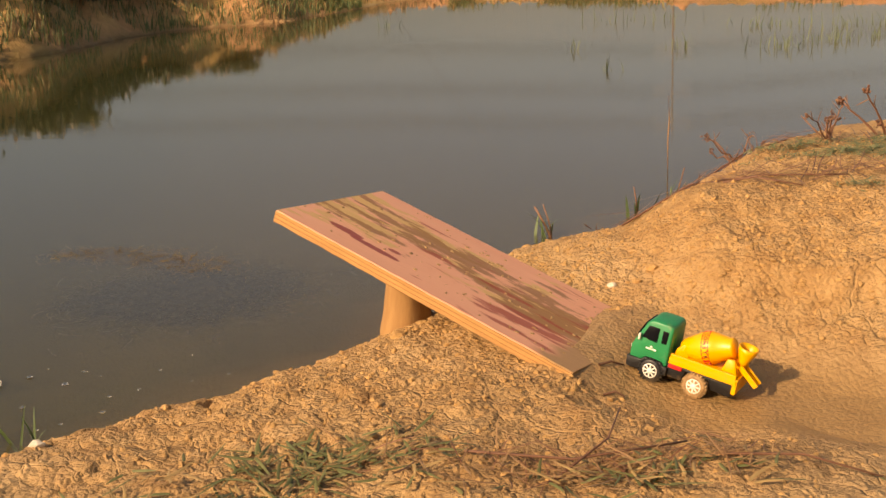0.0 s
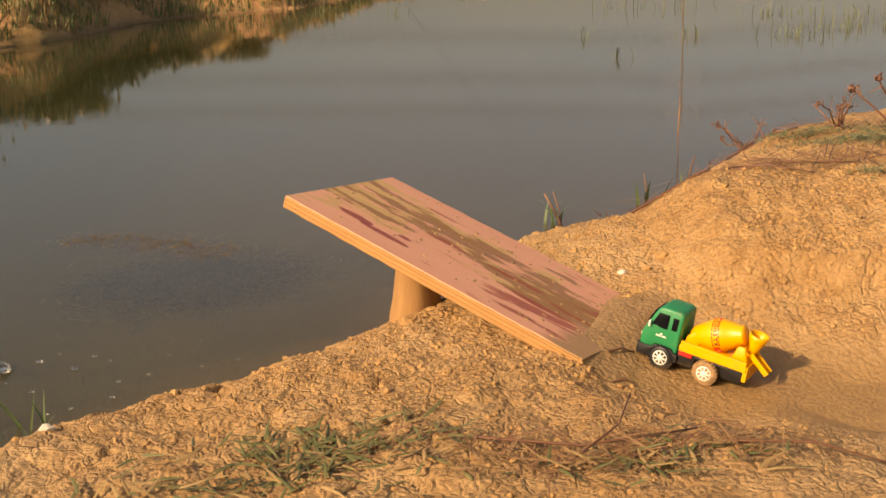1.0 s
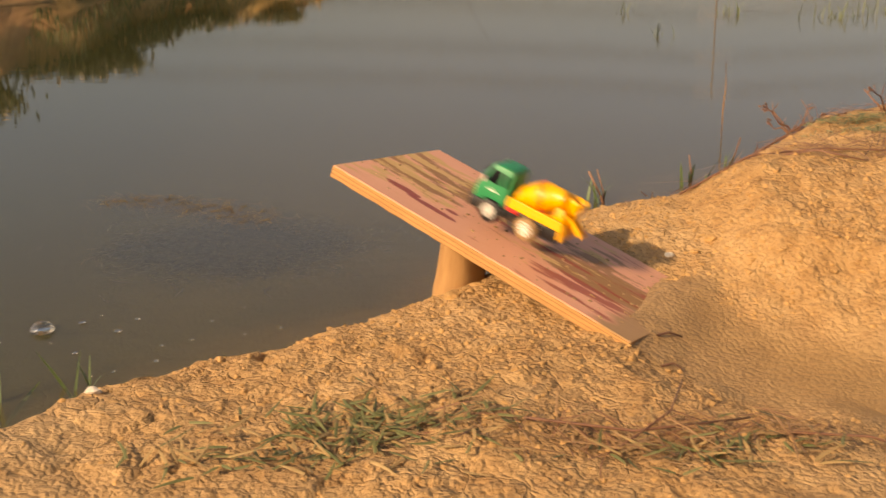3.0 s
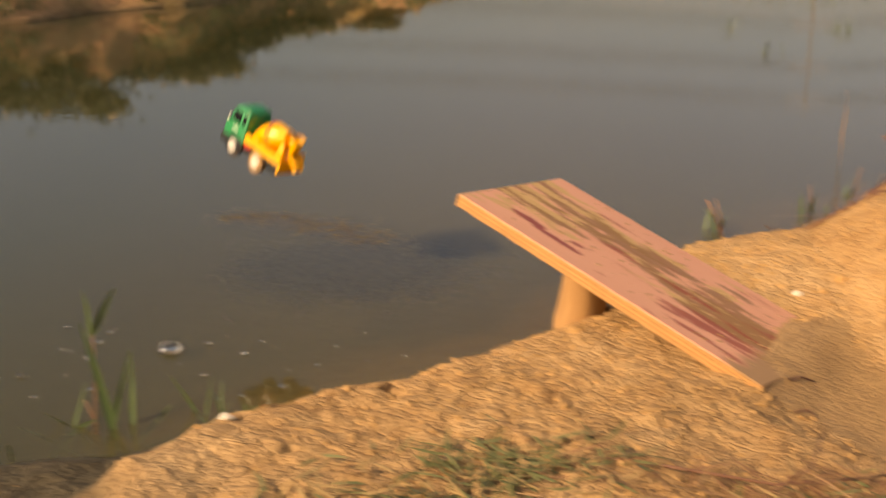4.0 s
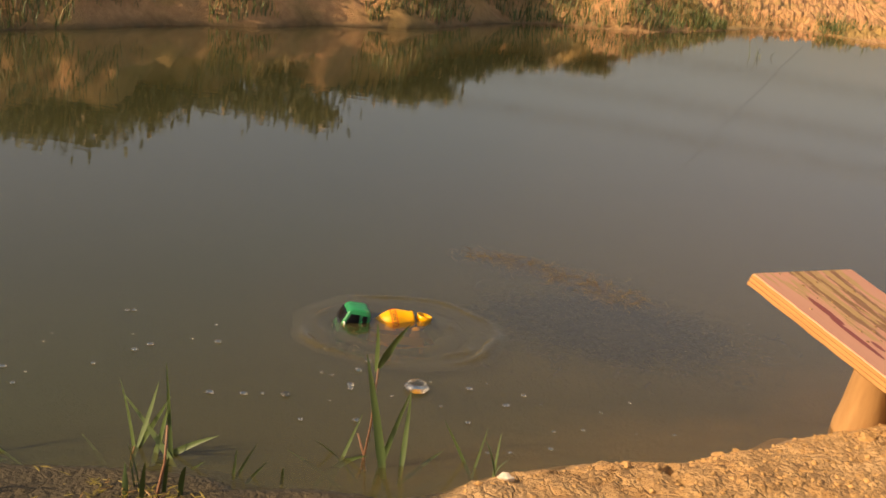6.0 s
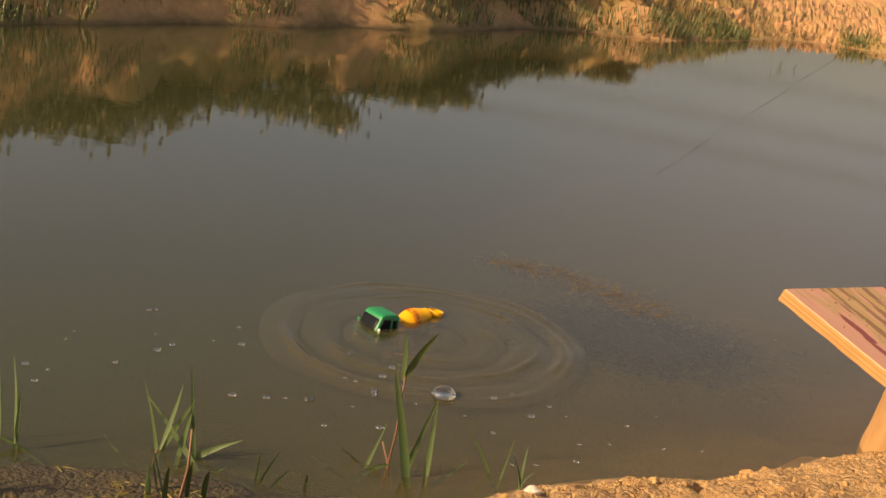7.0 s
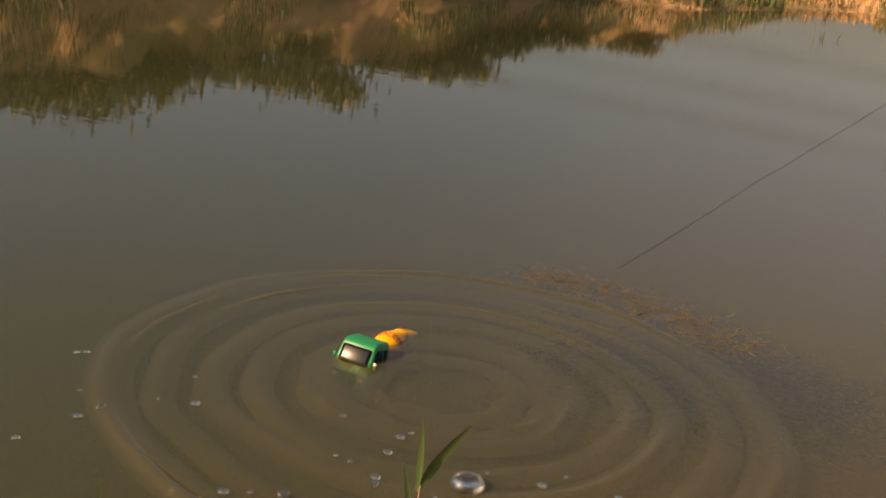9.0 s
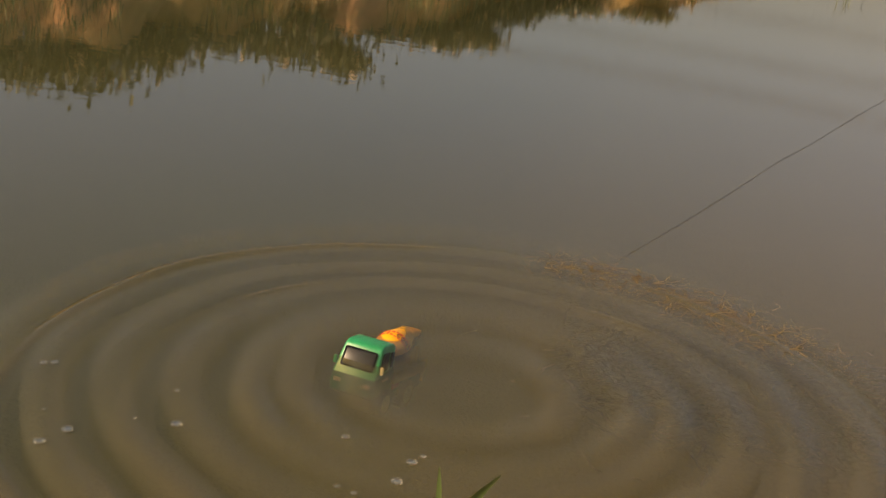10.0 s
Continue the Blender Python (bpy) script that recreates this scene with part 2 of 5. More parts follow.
def relief(x, y):
    """Height of the ground and its wet, clay and silt shares."""
    wob = 0.035 * fbm(x * 7, y * 7, 3, 3)
    near = side_of(x, y, NEAR_SHORE) + wob
    far = -side_of(x, y, FAR_SHORE) + 0.22 * fbm(x * 1.3, y * 1.3, 21, 3)
    land = np.maximum(near, 0)
    z_near = 0.075 * (1 - np.exp(-land / 0.07)) + 0.02 * step(0.3, 1.2, land)
    z_near = z_near + 0.085 * hump(x, y, 0.62, 2.72, 0.40, 0.26, 10) + 0.06 * hump(x, y, 1.15, 3.1, 0.45, 0.45) + 0.03 * hump(x, y, 1.65, 3.55, 0.55, 0.45)
    z_near = z_near + 0.07 * hump(x, y, 1.35, 2.5, 0.45, 0.35) + 0.05 * hump(x, y, 1.2, 1.55, 0.3, 0.25)
    terrace = step(-0.03, 0.10, (y - 2.30) + 0.20 * (x - 0.6) + 0.04 * fbm(x * 5, y * 5, 17, 2)) * step(0.42, 0.62, x) * step(0.0, 0.25, near)
    z_near = z_near + 0.075 * terrace
    hollow = np.maximum(hump(x, y, 0.78, 1.90, 0.46, 0.22, -32), 0.55 * hump(x, y, 0.45, 2.10, 0.17, 0.13, -33))
    z_near = z_near * (1 - np.clip(1.2 * hollow, 0, 1))
    foot = hump(x, y, 0.33, 2.225, 0.20, 0.085, 55)
    # along and across the run-up, from the truck's place to the board
    run, side = -(x - 0.44) * 0.839 + (y - 2.10) * 0.545, (x - 0.44) * 0.545 + (y - 2.10) * 0.839
    tongue = np.exp(-((side + 0.03) / 0.235) ** 4) * step(-0.32, -0.12, run) * step(0.30, 0.22, run)
    run_z = np.interp(run, (-0.35, -0.14, -0.05, 0.06, 0.14, 0.19, 0.26), (0.020, 0.004, 0.005, 0.026, 0.068, 0.080, 0.070)) + 0.05 * np.maximum(side - 0.05, 0)
    z_near = z_near * (1 - tongue) + run_z * tongue
    foot = np.maximum(foot, 0.8 * tongue * step(-0.24, -0.12, side))
    bog = step(-0.74, -0.86, x + 0.08 * fbm(x * 6, y * 6, 29, 2)) * step(0.40, 0.22, near) * step(-0.30, -0.05, near)
    z_near = z_near * (1 - 0.72 * bog)
    rough = step(0.0, 0.05, near) * (1 - 0.8 * step(0.25, 0.7, hollow)) * (1 - 0.75 * step(0.2, 0.7, foot))
    wx, wy = 0.5 * fbm(x * 14, y * 14, 5, 2), 0.5 * fbm(x * 14, y * 14, 6, 2)
    d1, d2, plate = cells(x * 11 + wx, y * 11 + wy, 31)
    e1, e2, crumb = cells(x * 52 + 2 * wx, y * 52 + 2 * wy, 37)
    dry = step(-0.15, 0.25, fbm(x * 2.4, y * 2.4, 9, 2) + 0.05)
    crumbly = step(-0.1, 0.3, fbm(x * 3.1, y * 3.1, 15, 3) + 0.05)
    cracks = (1 - step(0.0, 0.075, d2 - d1)) * dry * step(0.0, 0.3, fbm(x * 5, y * 5, 27, 2))
    gash = np.exp(-((x + 0.435 + 0.25 * (y - 2.0) + 0.012 * np.sin(y * 60)) / 0.009) ** 2) * step(1.93, 1.97, y) * step(2.10, 2.06, y)
    z_near = z_near + rough * (0.022 * fbm(x * 5, y * 5, 41, 3) + 0.010 * fbm(x * 26, y * 26, 51, 4, 0.75) + 0.008 * (plate - 0.5) * dry - 0.010 * cracks * (1 - step(0.2, 0.5, hollow))
                               + (0.25 + crumbly) * 0.0020 * (crumb ** 2 - 0.2) * step(0.02, 0.14, e2 - e1) - 0.034 * gash)
    bed = -0.42 * (1 - np.exp(np.minimum(near, 0) / 0.9)) + 0.015 * fbm(x * 5, y * 5, 61, 3)
    z = np.where(near > 0, np.maximum(z_near, 0.004), np.minimum(bed, -0.002))
    tall = np.interp(x, [c[0] for c in CREST], [c[1] for c in CREST])
    fl = np.maximum(far, 0)
    gully = 0.22 * fbm(x * 1.7, y * 1.7, 71, 4, 0.6) + 0.46 * fbm(x * 4.5, y * 4.5, 73, 4, 0.65)
    z_far = tall * (0.35 * step(0, 0.30, fl) + 0.65 * step(0.15, 0.85, fl)) + tall * step(0.05, 0.5, fl) * gully + 0.10 * fbm(x * 9, y * 9, 77, 4, 0.7) * step(0, 0.3, fl)
    z = np.where(far > 0, np.maximum(z_far, 0.004), z)
    wet = np.maximum(step(0.22, 0.62, hollow + 0.12 * fbm(x * 9, y * 9, 19, 3)), step(0.035, 0.0, near) * step(-0.4, 0, near))
    wet = np.maximum(wet, 0.8 * step(0.25, 0.7, foot + 0.15 * fbm(x * 12, y * 12, 23, 2)))
    wet = np.maximum(wet, 0.3 * bog)
    silt = step(-0.15, -0.75, near) * step(0.2, -0.2, far)
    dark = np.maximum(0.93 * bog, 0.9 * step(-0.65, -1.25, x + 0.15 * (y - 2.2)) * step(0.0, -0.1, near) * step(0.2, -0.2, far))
    return z, np.clip(wet, 0, 1), step(-0.2, 0.2, far), silt, dark


def spaced(parts):
    out = []
    for a, b, d in parts:
        out.append(np.arange(a, b - d * 0.5, d))
    return np.concatenate(out + [[parts[-1][1]]])


GRID = {}


def build_ground():
    xs = spaced([(-400, -60, 34), (-60, -12, 4), (-12, -6, 0.3), (-6, -1.5, 0.06), (-1.5, 1.6, 0.0065), (1.6, 2.6, 0.03), (2.6, 6, 0.1), (6, 14, 0.5), (14, 60, 4), (60, 400, 34)])
    ys = spaced([(-400, -60, 34), (-60, -8, 4), (-8, 0, 0.4), (0, 1.2, 0.04), (1.2, 3.4, 0.0065), (3.4, 4.6, 0.02), (4.6, 13.5, 0.06), (13.5, 20, 0.3), (20, 60, 4), (60, 400, 34)])
    x, y = np.meshgrid(xs, ys)
    z, wet, clay, silt, dark = relief(x, y)
    GRID.update(x=xs, y=ys, z=z)
    n, k = len(ys), len(xs)
    me = bpy.data.meshes.new("ground")
    co = np.stack([x, y, z], -1).reshape(-1, 3)
    idx = np.arange(n * k).reshape(n, k)
    quads = np.stack([idx[:-1, :-1], idx[:-1, 1:], idx[1:, 1:], idx[1:, :-1]], -1).reshape(-1, 4)
    me.vertices.add(len(co))
    me.vertices.foreach_set("co", co.ravel())
    me.loops.add(quads.size)
    me.loops.foreach_set("vertex_index", quads.ravel())
    me.polygons.add(len(quads))
    me.polygons.foreach_set("loop_start", np.arange(0, quads.size, 4))
    me.update(calc_edges=True)
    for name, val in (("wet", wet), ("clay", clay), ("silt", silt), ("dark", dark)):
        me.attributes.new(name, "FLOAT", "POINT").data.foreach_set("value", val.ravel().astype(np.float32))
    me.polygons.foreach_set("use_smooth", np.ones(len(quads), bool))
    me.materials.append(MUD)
    return tagged(new("ground", me), "dry cracked ochre mud bank sloping into the pond", "ground", kind="structure")


ground = build_ground()


def ground_z(x, y):
    xs, ys, z = GRID["x"], GRID["y"], GRID["z"]
    i, j = int(np.searchsorted(xs, x)) - 1, int(np.searchsorted(ys, y)) - 1
    u, w = (x - xs[i]) / (xs[i + 1] - xs[i]), (y - ys[j]) / (ys[j + 1] - ys[j])
    return float((z[j, i] * (1 - u) + z[j, i + 1] * u) * (1 - w) + (z[j + 1, i] * (1 - u) + z[j + 1, i + 1] * u) * w)


def part(name, bm, material, parent=None, label=""):
    """Link a bmesh as one mesh object under a thing or a part."""
    me = bpy.data.meshes.new(name)
    bm.to_mesh(me)
    bm.free()
    me.materials.append(material)
    ob = new(name, me)
    ob.parent = parent
    if label:
        ob["label"] = label
    return ob


def build_water():
    bm = bmesh.new()
    bmesh.ops.create_grid(bm, x_segments=8, y_segments=8, size=60)
    ob = part("water", bm, WATER)
    ob.location = (0, 30, 0)
    tagged(ob, "murky still pond water mirroring a hazy sky", "water", kind="structure")
    # silt hanging in the water, so that what lies deeper shows less
    m, nt, p = mat("suspended_silt")
    v = place_of(nt)
    big = noise_of(nt, v, 0.7, 3)
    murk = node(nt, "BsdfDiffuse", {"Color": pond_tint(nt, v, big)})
    clear = node(nt, "BsdfTransparent", {"Color": (0.92, 0.88, 0.74, 1)})
    mx = node(nt, "MixShader", {0: 0.50, 1: clear.outputs[0], 2: murk.outputs[0]})
    nt.links.new(mx.outputs[0], nt.nodes["Material Output"].inputs["Surface"])
    bm = bmesh.new()
    bmesh.ops.create_grid(bm, x_segments=8, y_segments=8, size=60)
    ob = part("water_silt", bm, m)
    ob.location = (0, 30, -0.020)
    tagged(ob, "cloud of brown-green silt hanging under the surface", "water", kind="structure")


build_water()


# ---- bmesh helpers ----
def box(bm, size, m=Matrix(), bevel=0.0, seg=2):
    made = bmesh.ops.create_cube(bm, size=1, matrix=m @ Matrix.Diagonal((*size, 1)))
    if bevel:
        edges = list({e for v in made["verts"] for e in v.link_edges})
        bmesh.ops.bevel(bm, geom=edges, offset=bevel, segments=seg, affect="EDGES", profile=0.6)
    return made["verts"]


def lathe(bm, profile, seg=32, m=Matrix()):
    """Spin rings of (radius, height) round z and close them."""
    rings = []
    for r, h in profile:
        rings.append([bm.verts.new(m @ Vector((r * math.cos(2 * math.pi * i / seg), r * math.sin(2 * math.pi * i / seg), h))) for i in range(seg)])
    for a, b in zip(rings, rings[1:]):
        for i in range(seg):
            bm.faces.new((a[i], a[(i + 1) % seg], b[(i + 1) % seg], b[i]))
    bm.faces.new(list(reversed(rings[0])))
    bm.faces.new(rings[-1])


def smooth(bm):
    for f in bm.faces:
        f.smooth = True
    return bm


# ---- materials of the things ----
def plastic(name, colour, rough=0.28):
    m, nt, p = mat(name)
    v = place_of(nt)
    dirt = ramp(nt, noise_of(nt, v, 26, 6, 0.65), [(0.56, (0, 0, 0)), (0.74, (0.55, 0.55, 0.55))])
    nt.links.new(mixc(nt, dirt, colour, (0.30, 0.20, 0.10)), p.inputs["Base Color"])
    nt.links.new(ramp(nt, noise_of(nt, v, 60, 4), [(0.3, (rough,) * 3), (0.8, (rough + 0.25,) * 3)]), p.inputs["Roughness"])
    p.inputs["Subsurface Weight"].default_value = 0.0
    return m


GREEN, YELLOW = plastic("green_plastic", (0.004, 0.215, 0.075)), plastic("yellow_plastic", (0.86, 0.40, 0.006))
BLACK, WHITE = plastic("black_plastic", (0.012, 0.012, 0.013), 0.4), plastic("white_plastic", (0.78, 0.75, 0.68), 0.4)
RED = plastic("red_plastic", (0.55, 0.015, 0.012), 0.35)
GLASS = plain("dark_window", (0.006, 0.007, 0.009), 0.22)
GLASS.node_tree.nodes["Principled BSDF"].inputs["Specular IOR Level"].default_value = 0.12
MUDDY = plain("caked_mud", (0.34, 0.21, 0.095), 0.8, vary=0.35, scale=90, bump=0.5)


def paint_material():
    """Worn pink paint on a board: bare tan wood and wet mud along the middle, dark red primer streaks."""
    m, nt, p = mat("worn_pink_paint")
    along, fine = place_of(nt, 1, (0.22, 1, 1)), place_of(nt, 1, (0.10, 1, 1))
    sep = node(nt, "SeparateXYZ", {"Vector": node(nt, "TexCoord").outputs["Object"]})
    mid = math_of(nt, "ABSOLUTE", math_of(nt, "ADD", sep.outputs["Y"], 0.20))
    band = math_of(nt, "SUBTRACT", 0.60, math_of(nt, "MULTIPLY", mid, 3.4))
    tip = math_of(nt, "MULTIPLY", math_of(nt, "SUBTRACT", sep.outputs["X"], 0.42), 0.75)
    worn = math_of(nt, "ADD", math_of(nt, "ADD", band, math_of(nt, "MAXIMUM", tip, 0.0)), math_of(nt, "MULTIPLY", math_of(nt, "SUBTRACT", noise_of(nt, along, 20, 6, 0.62), 0.5), 2.4))
    grain = noise_of(nt, fine, 150, 4)
    pink = mixc(nt, noise_of(nt, along, 9, 4), (0.60, 0.270, 0.165), (0.68, 0.355, 0.220))
    bare = mixc(nt, grain, (0.45, 0.275, 0.105), (0.60, 0.40, 0.175))
    c = mixc(nt, ramp(nt, worn, [(0.50, (0, 0, 0)), (0.62, (1, 1, 1))]), pink, bare)
    c = mixc(nt, ramp(nt, math_of(nt, "ADD", math_of(nt, "MULTIPLY", band, 0.5), noise_of(nt, along, 22, 6, 0.62)), [(0.725, (0, 0, 0)), (0.765, (0.9, 0.9, 0.9))]), c, (0.255, 0.125, 0.048))
    low = math_of(nt, "MULTIPLY", math_of(nt, "SUBTRACT", 0.5, sep.outputs["X"]), 0.16)
    c = mixc(nt, ramp(nt, math_of(nt, "ADD", low, noise_of(nt, place_of(nt, 1, (0.13, 1, 1)), 31, 4, 0.5)), [(0.645, (0, 0, 0)), (0.69, (0.85, 0.85, 0.85))]), c, (0.27, 0.050, 0.025))
    # dark red splashes near the tip, wet mud smeared over the foot
    wavy = math_of(nt, "MULTIPLY", math_of(nt, "SUBTRACT", noise_of(nt, place_of(nt), 34, 4), 0.5), 0.9)
    for sx, sy, lx, ly in ((0.575, -0.078, 0.055, 0.013), (0.485, -0.066, 0.075, 0.010), (0.455, -0.098, 0.020, 0.008)):
        u = math_of(nt, "MULTIPLY", math_of(nt, "SUBTRACT", sep.outputs["X"], sx), 1 / lx)
        q = math_of(nt, "MULTIPLY", math_of(nt, "SUBTRACT", sep.outputs["Y"], sy), 1 / ly)
        r2 = math_of(nt, "ADD", math_of(nt, "ADD", math_of(nt, "MULTIPLY", u, u), math_of(nt, "MULTIPLY", q, q)), wavy)
        c = mixc(nt, ramp(nt, r2, [(0.72, (0.9, 0.9, 0.9)), (0.90, (0, 0, 0))]), c, (0.24, 0.035, 0.028))
    smear = math_of(nt, "ADD", sep.outputs["X"], math_of(nt, "MULTIPLY", math_of(nt, "SUBTRACT", noise_of(nt, along, 16, 5), 0.5), 0.28))
    c = mixc(nt, ramp(nt, smear, [(0.005, (0.92, 0.92, 0.92)), (0.055, (0, 0, 0))]), c, (0.31, 0.185, 0.078))
    nt.links.new(c, p.inputs["Base Color"])
    nt.links.new(ramp(nt, worn, [(0.4, (0.5,) * 3), (0.8, (0.75,) * 3)]), p.inputs["Roughness"])
    bump_of(nt, p, math_of(nt, "ADD", grain, worn), 0.25, 0.002)
    return m


def ply_material():
    m, nt, p = mat("plywood_edge")
    sep = node(nt, "SeparateXYZ", {"Vector": node(nt, "TexCoord").outputs["Object"]})
    layers = math_of(nt, "FRACT", math_of(nt, "MULTIPLY", sep.outputs["Z"], 118))
    grain = noise_of(nt, place_of(nt, 1, (0.06, 0.06, 1.4)), 160, 5, 0.6)
    c = mixc(nt, grain, (0.25, 0.105, 0.028), (0.55, 0.305, 0.105))
    c = mixc(nt, ramp(nt, layers, [(0.0, (0.9,) * 3), (0.28, (0, 0, 0))]), c, (0.13, 0.055, 0.018))
    nt.links.new(c, p.inputs["Base Color"])
    p.inputs["Roughness"].default_value = 0.75
    bump_of(nt, p, grain, 0.5, 0.002)
    return m


def bark_material():
    m, nt, p = mat("weathered_stump_wood")
    g = noise_of(nt, place_of(nt, 1, (1, 1, 0.18)), 70, 6, 0.6)
    big = noise_of(nt, place_of(nt), 12, 4)
    c = mixc(nt, g, (0.24, 0.12, 0.04), (0.42, 0.24, 0.095))
    c = mixc(nt, ramp(nt, big, [(0.5, (0, 0, 0)), (0.7, (0.6,) * 3)]), c, (0.28, 0.17, 0.08))
    nt.links.new(c, p.inputs["Base Color"])
    p.inputs["Roughness"].default_value = 0.85
    bump_of(nt, p, g, 0.5, 0.004)
    return m


def leaf_material(name, dark, light, dry=(0.38, 0.27, 0.10), share=0.2):
    m, nt, p = mat(name)
    r = node(nt, "NewGeometry").outputs["Random Per Island"]
    c = mixc(nt, r, dark, light)
    c = mixc(nt, ramp(nt, r, [(1 - share, (0, 0, 0)), (min(1, 1.04 - share), (1, 1, 1))]), c, dry)
    c = mixc(nt, math_of(nt, "MULTIPLY", noise_of(nt, place_of(nt), 60, 3), 0.5), c, tuple(x * 0.6 for x in dark))
    nt.links.new(c, p.inputs["Base Color"])
    p.inputs["Roughness"].default_value = 0.55
    p.inputs["Transmission Weight"].default_value = 0.0
    return m


PAINT, PLY, BARK = paint_material(), ply_material(), bark_material()
BLADE = leaf_material("green_blade", (0.045, 0.085, 0.022), (0.12, 0.17, 0.05), share=0.12)
LYING = leaf_material("flattened_grass", (0.10, 0.110, 0.035), (0.20, 0.19, 0.070), (0.42, 0.27, 0.11), 0.42)
STRAW = leaf_material("dry_straw", (0.26, 0.13, 0.055), (0.46, 0.30, 0.14), (0.18, 0.07, 0.035), 0.3)
TWIG = leaf_material("reddish_twig", (0.15, 0.06, 0.035), (0.32, 0.17, 0.09), (0.10, 0.05, 0.03), 0.25)
CREEP = leaf_material("creeping_grass", (0.10, 0.13, 0.055), (0.20, 0.22, 0.10), (0.36, 0.26, 0.11), 0.25)
SHRUB = leaf_material("shrub_leaves", (0.034, 0.048, 0.016), (0.105, 0.110, 0.038), (0.46, 0.34, 0.20), 0.14)
FARGRASS = leaf_material("bank_grass", (0.07, 0.11, 0.025), (0.17, 0.19, 0.06), (0.34, 0.25, 0.09), 0.25)
WEED = leaf_material("water_weed", (0.024, 0.022, 0.019), (0.055, 0.046, 0.038), (0.08, 0.06, 0.03), 0.1)
WEEDTOP = leaf_material("floating_weed", (0.13, 0.085, 0.022), (0.26, 0.17, 0.05), (0.10, 0.06, 0.025), 0.3)
CLOD = plain("mud_clods", (0.41, 0.24, 0.092), 0.95, vary=0.3, scale=60, bump=0.5)


# ---- the ramp ----
PLANK = pose(0.182, 2.059, 0.062, 6.35, -17.2, 143.0)
PLANK_L, PLANK_W, PLANK_T = 0.711, 0.374, 0.027


def wobbly(bm, amount, scale, seed):
    for v in bm.verts:
        n = noise.noise_vector(v.co * scale + Vector((seed, 0, 0)))
        v.co += n * amount


def build_plank():
    plank = tagged(new("ramp_board"), "thick plywood ramp board with worn pink paint and mud", "board")
    plank.matrix_world = PLANK
    long = PLANK_L + 0.05
    bm = bmesh.new()
    box(bm, (long, PLANK_W, PLANK_T - 0.003), Matrix.Translation((PLANK_L - long / 2, -PLANK_W / 2, PLANK_T / 2 - 0.0015)))
    bmesh.ops.subdivide_edges(bm, edges=[e for e in bm.edges if e.calc_length() > 0.5], cuts=40)
    wobbly(bm, 0.0016, 28, 3)
    bmesh.ops.bevel(bm, geom=[e for e in bm.edges if len(e.link_faces) == 2 and e.calc_face_angle() > 0.8], offset=0.0012, segments=1, affect="EDGES")
    part("core", bm, PLY, plank, "layered bare plywood core")
    bm = bmesh.new()
    box(bm, (long - 0.002, PLANK_W - 0.002, 0.003), Matrix.Translation((PLANK_L - long / 2 - 0.001, -PLANK_W / 2, PLANK_T - 0.0012)))
    bmesh.ops.subdivide_edges(bm, edges=[e for e in bm.edges if e.calc_length() > 0.5], cuts=60)
    for v in bm.verts:
        v.co.y += 0.0028 * noise.noise(Vector((v.co.x * 40, v.co.y * 9, 2)))
    part("painted_face", bm, PAINT, plank, "flaking pink paint with dark red and tan patches")
    return plank


plank = build_plank()


def build_post():
    bm = bmesh.new()
    lathe(bm, [(0.062, -0.06), (0.060, 0.0), (0.054, 0.03), (0.050, 0.07), (0.047, 0.11), (0.046, 0.150)], 40)
    for v in bm.verts:
        a = math.atan2(v.co.y, v.co.x)
        k = 1 + 0.05 * math.sin(3 * a + 1) + 0.03 * noise.noise(Vector((math.cos(a) * 3, math.sin(a) * 3, v.co.z * 8)))
        v.co.x, v.co.y = v.co.x * k, v.co.y * k
    ob = part("stump", smooth(bm), BARK)
    ob.matrix_world = pose(-0.088, 2.475, 0.012, 3, 4, 0)
    return tagged(ob, "short weathered wooden stump propping up the board", "stump")


build_post()


# ---- the toy truck: x ahead, y to its left, wheels on z = 0 ----
def slab(bm, outline, y0, y1):
    """An outline in x and z, pulled from y0 to y1."""
    a = [bm.verts.new((x, y0, z)) for x, z in outline]
    b = [bm.verts.new((x, y1, z)) for x, z in outline]
    bm.faces.new(a)
    bm.faces.new(list(reversed(b)))
    n = len(a)
    for i in range(n):
        bm.faces.new((a[(i + 1) % n], a[i], b[i], b[(i + 1) % n]))
    bmesh.ops.recalc_face_normals(bm, faces=bm.faces)


def rounded(bm, offset, seg=3, least=0.5):
    bmesh.ops.bevel(bm, geom=[e for e in bm.edges if len(e.link_faces) == 2 and e.calc_face_angle() > least], offset=offset, segments=seg, affect="EDGES", profile=0.5)
    return smooth(bm)


def build_wheel(name, muddy):
    wheel = new(name)
    out = Matrix.Rotation(radians(-90), 4, "X")
    bm = bmesh.new()
    lathe(bm, [(0.0135, -0.0085), (0.019, -0.009), (0.0225, -0.006), (0.0232, 0), (0.0225, 0.006), (0.019, 0.009), (0.0135, 0.0085)], 28, out)
    for i in range(22):
        box(bm, (0.0022, 0.016, 0.003), pose(0, 0, 0, 0, i * 360 / 22, 0) @ Matrix.Translation((0.0232, 0, 0)))
    part("tyre", smooth(bm), MUDDY if muddy else BLACK, wheel, "mud-caked tyre" if muddy else "black tyre")
    bm = bmesh.new()
    lathe(bm, [(0.0142, -0.0092), (0.0142, 0.0088), (0.0128, 0.0098), (0.0115, 0.0076), (0.0058, 0.0082), (0.005, 0.0112), (0.0015, 0.0118)], 24, out)
    for i in range(8):
        box(bm, (0.0075, 0.0022, 0.0028), pose(0, 0, 0, 0, i * 45, 0) @ Matrix.Translation((0.0088, 0.0086, 0)))
    part("rim", smooth(bm), WHITE, wheel, "white spoked rim")
    return wheel


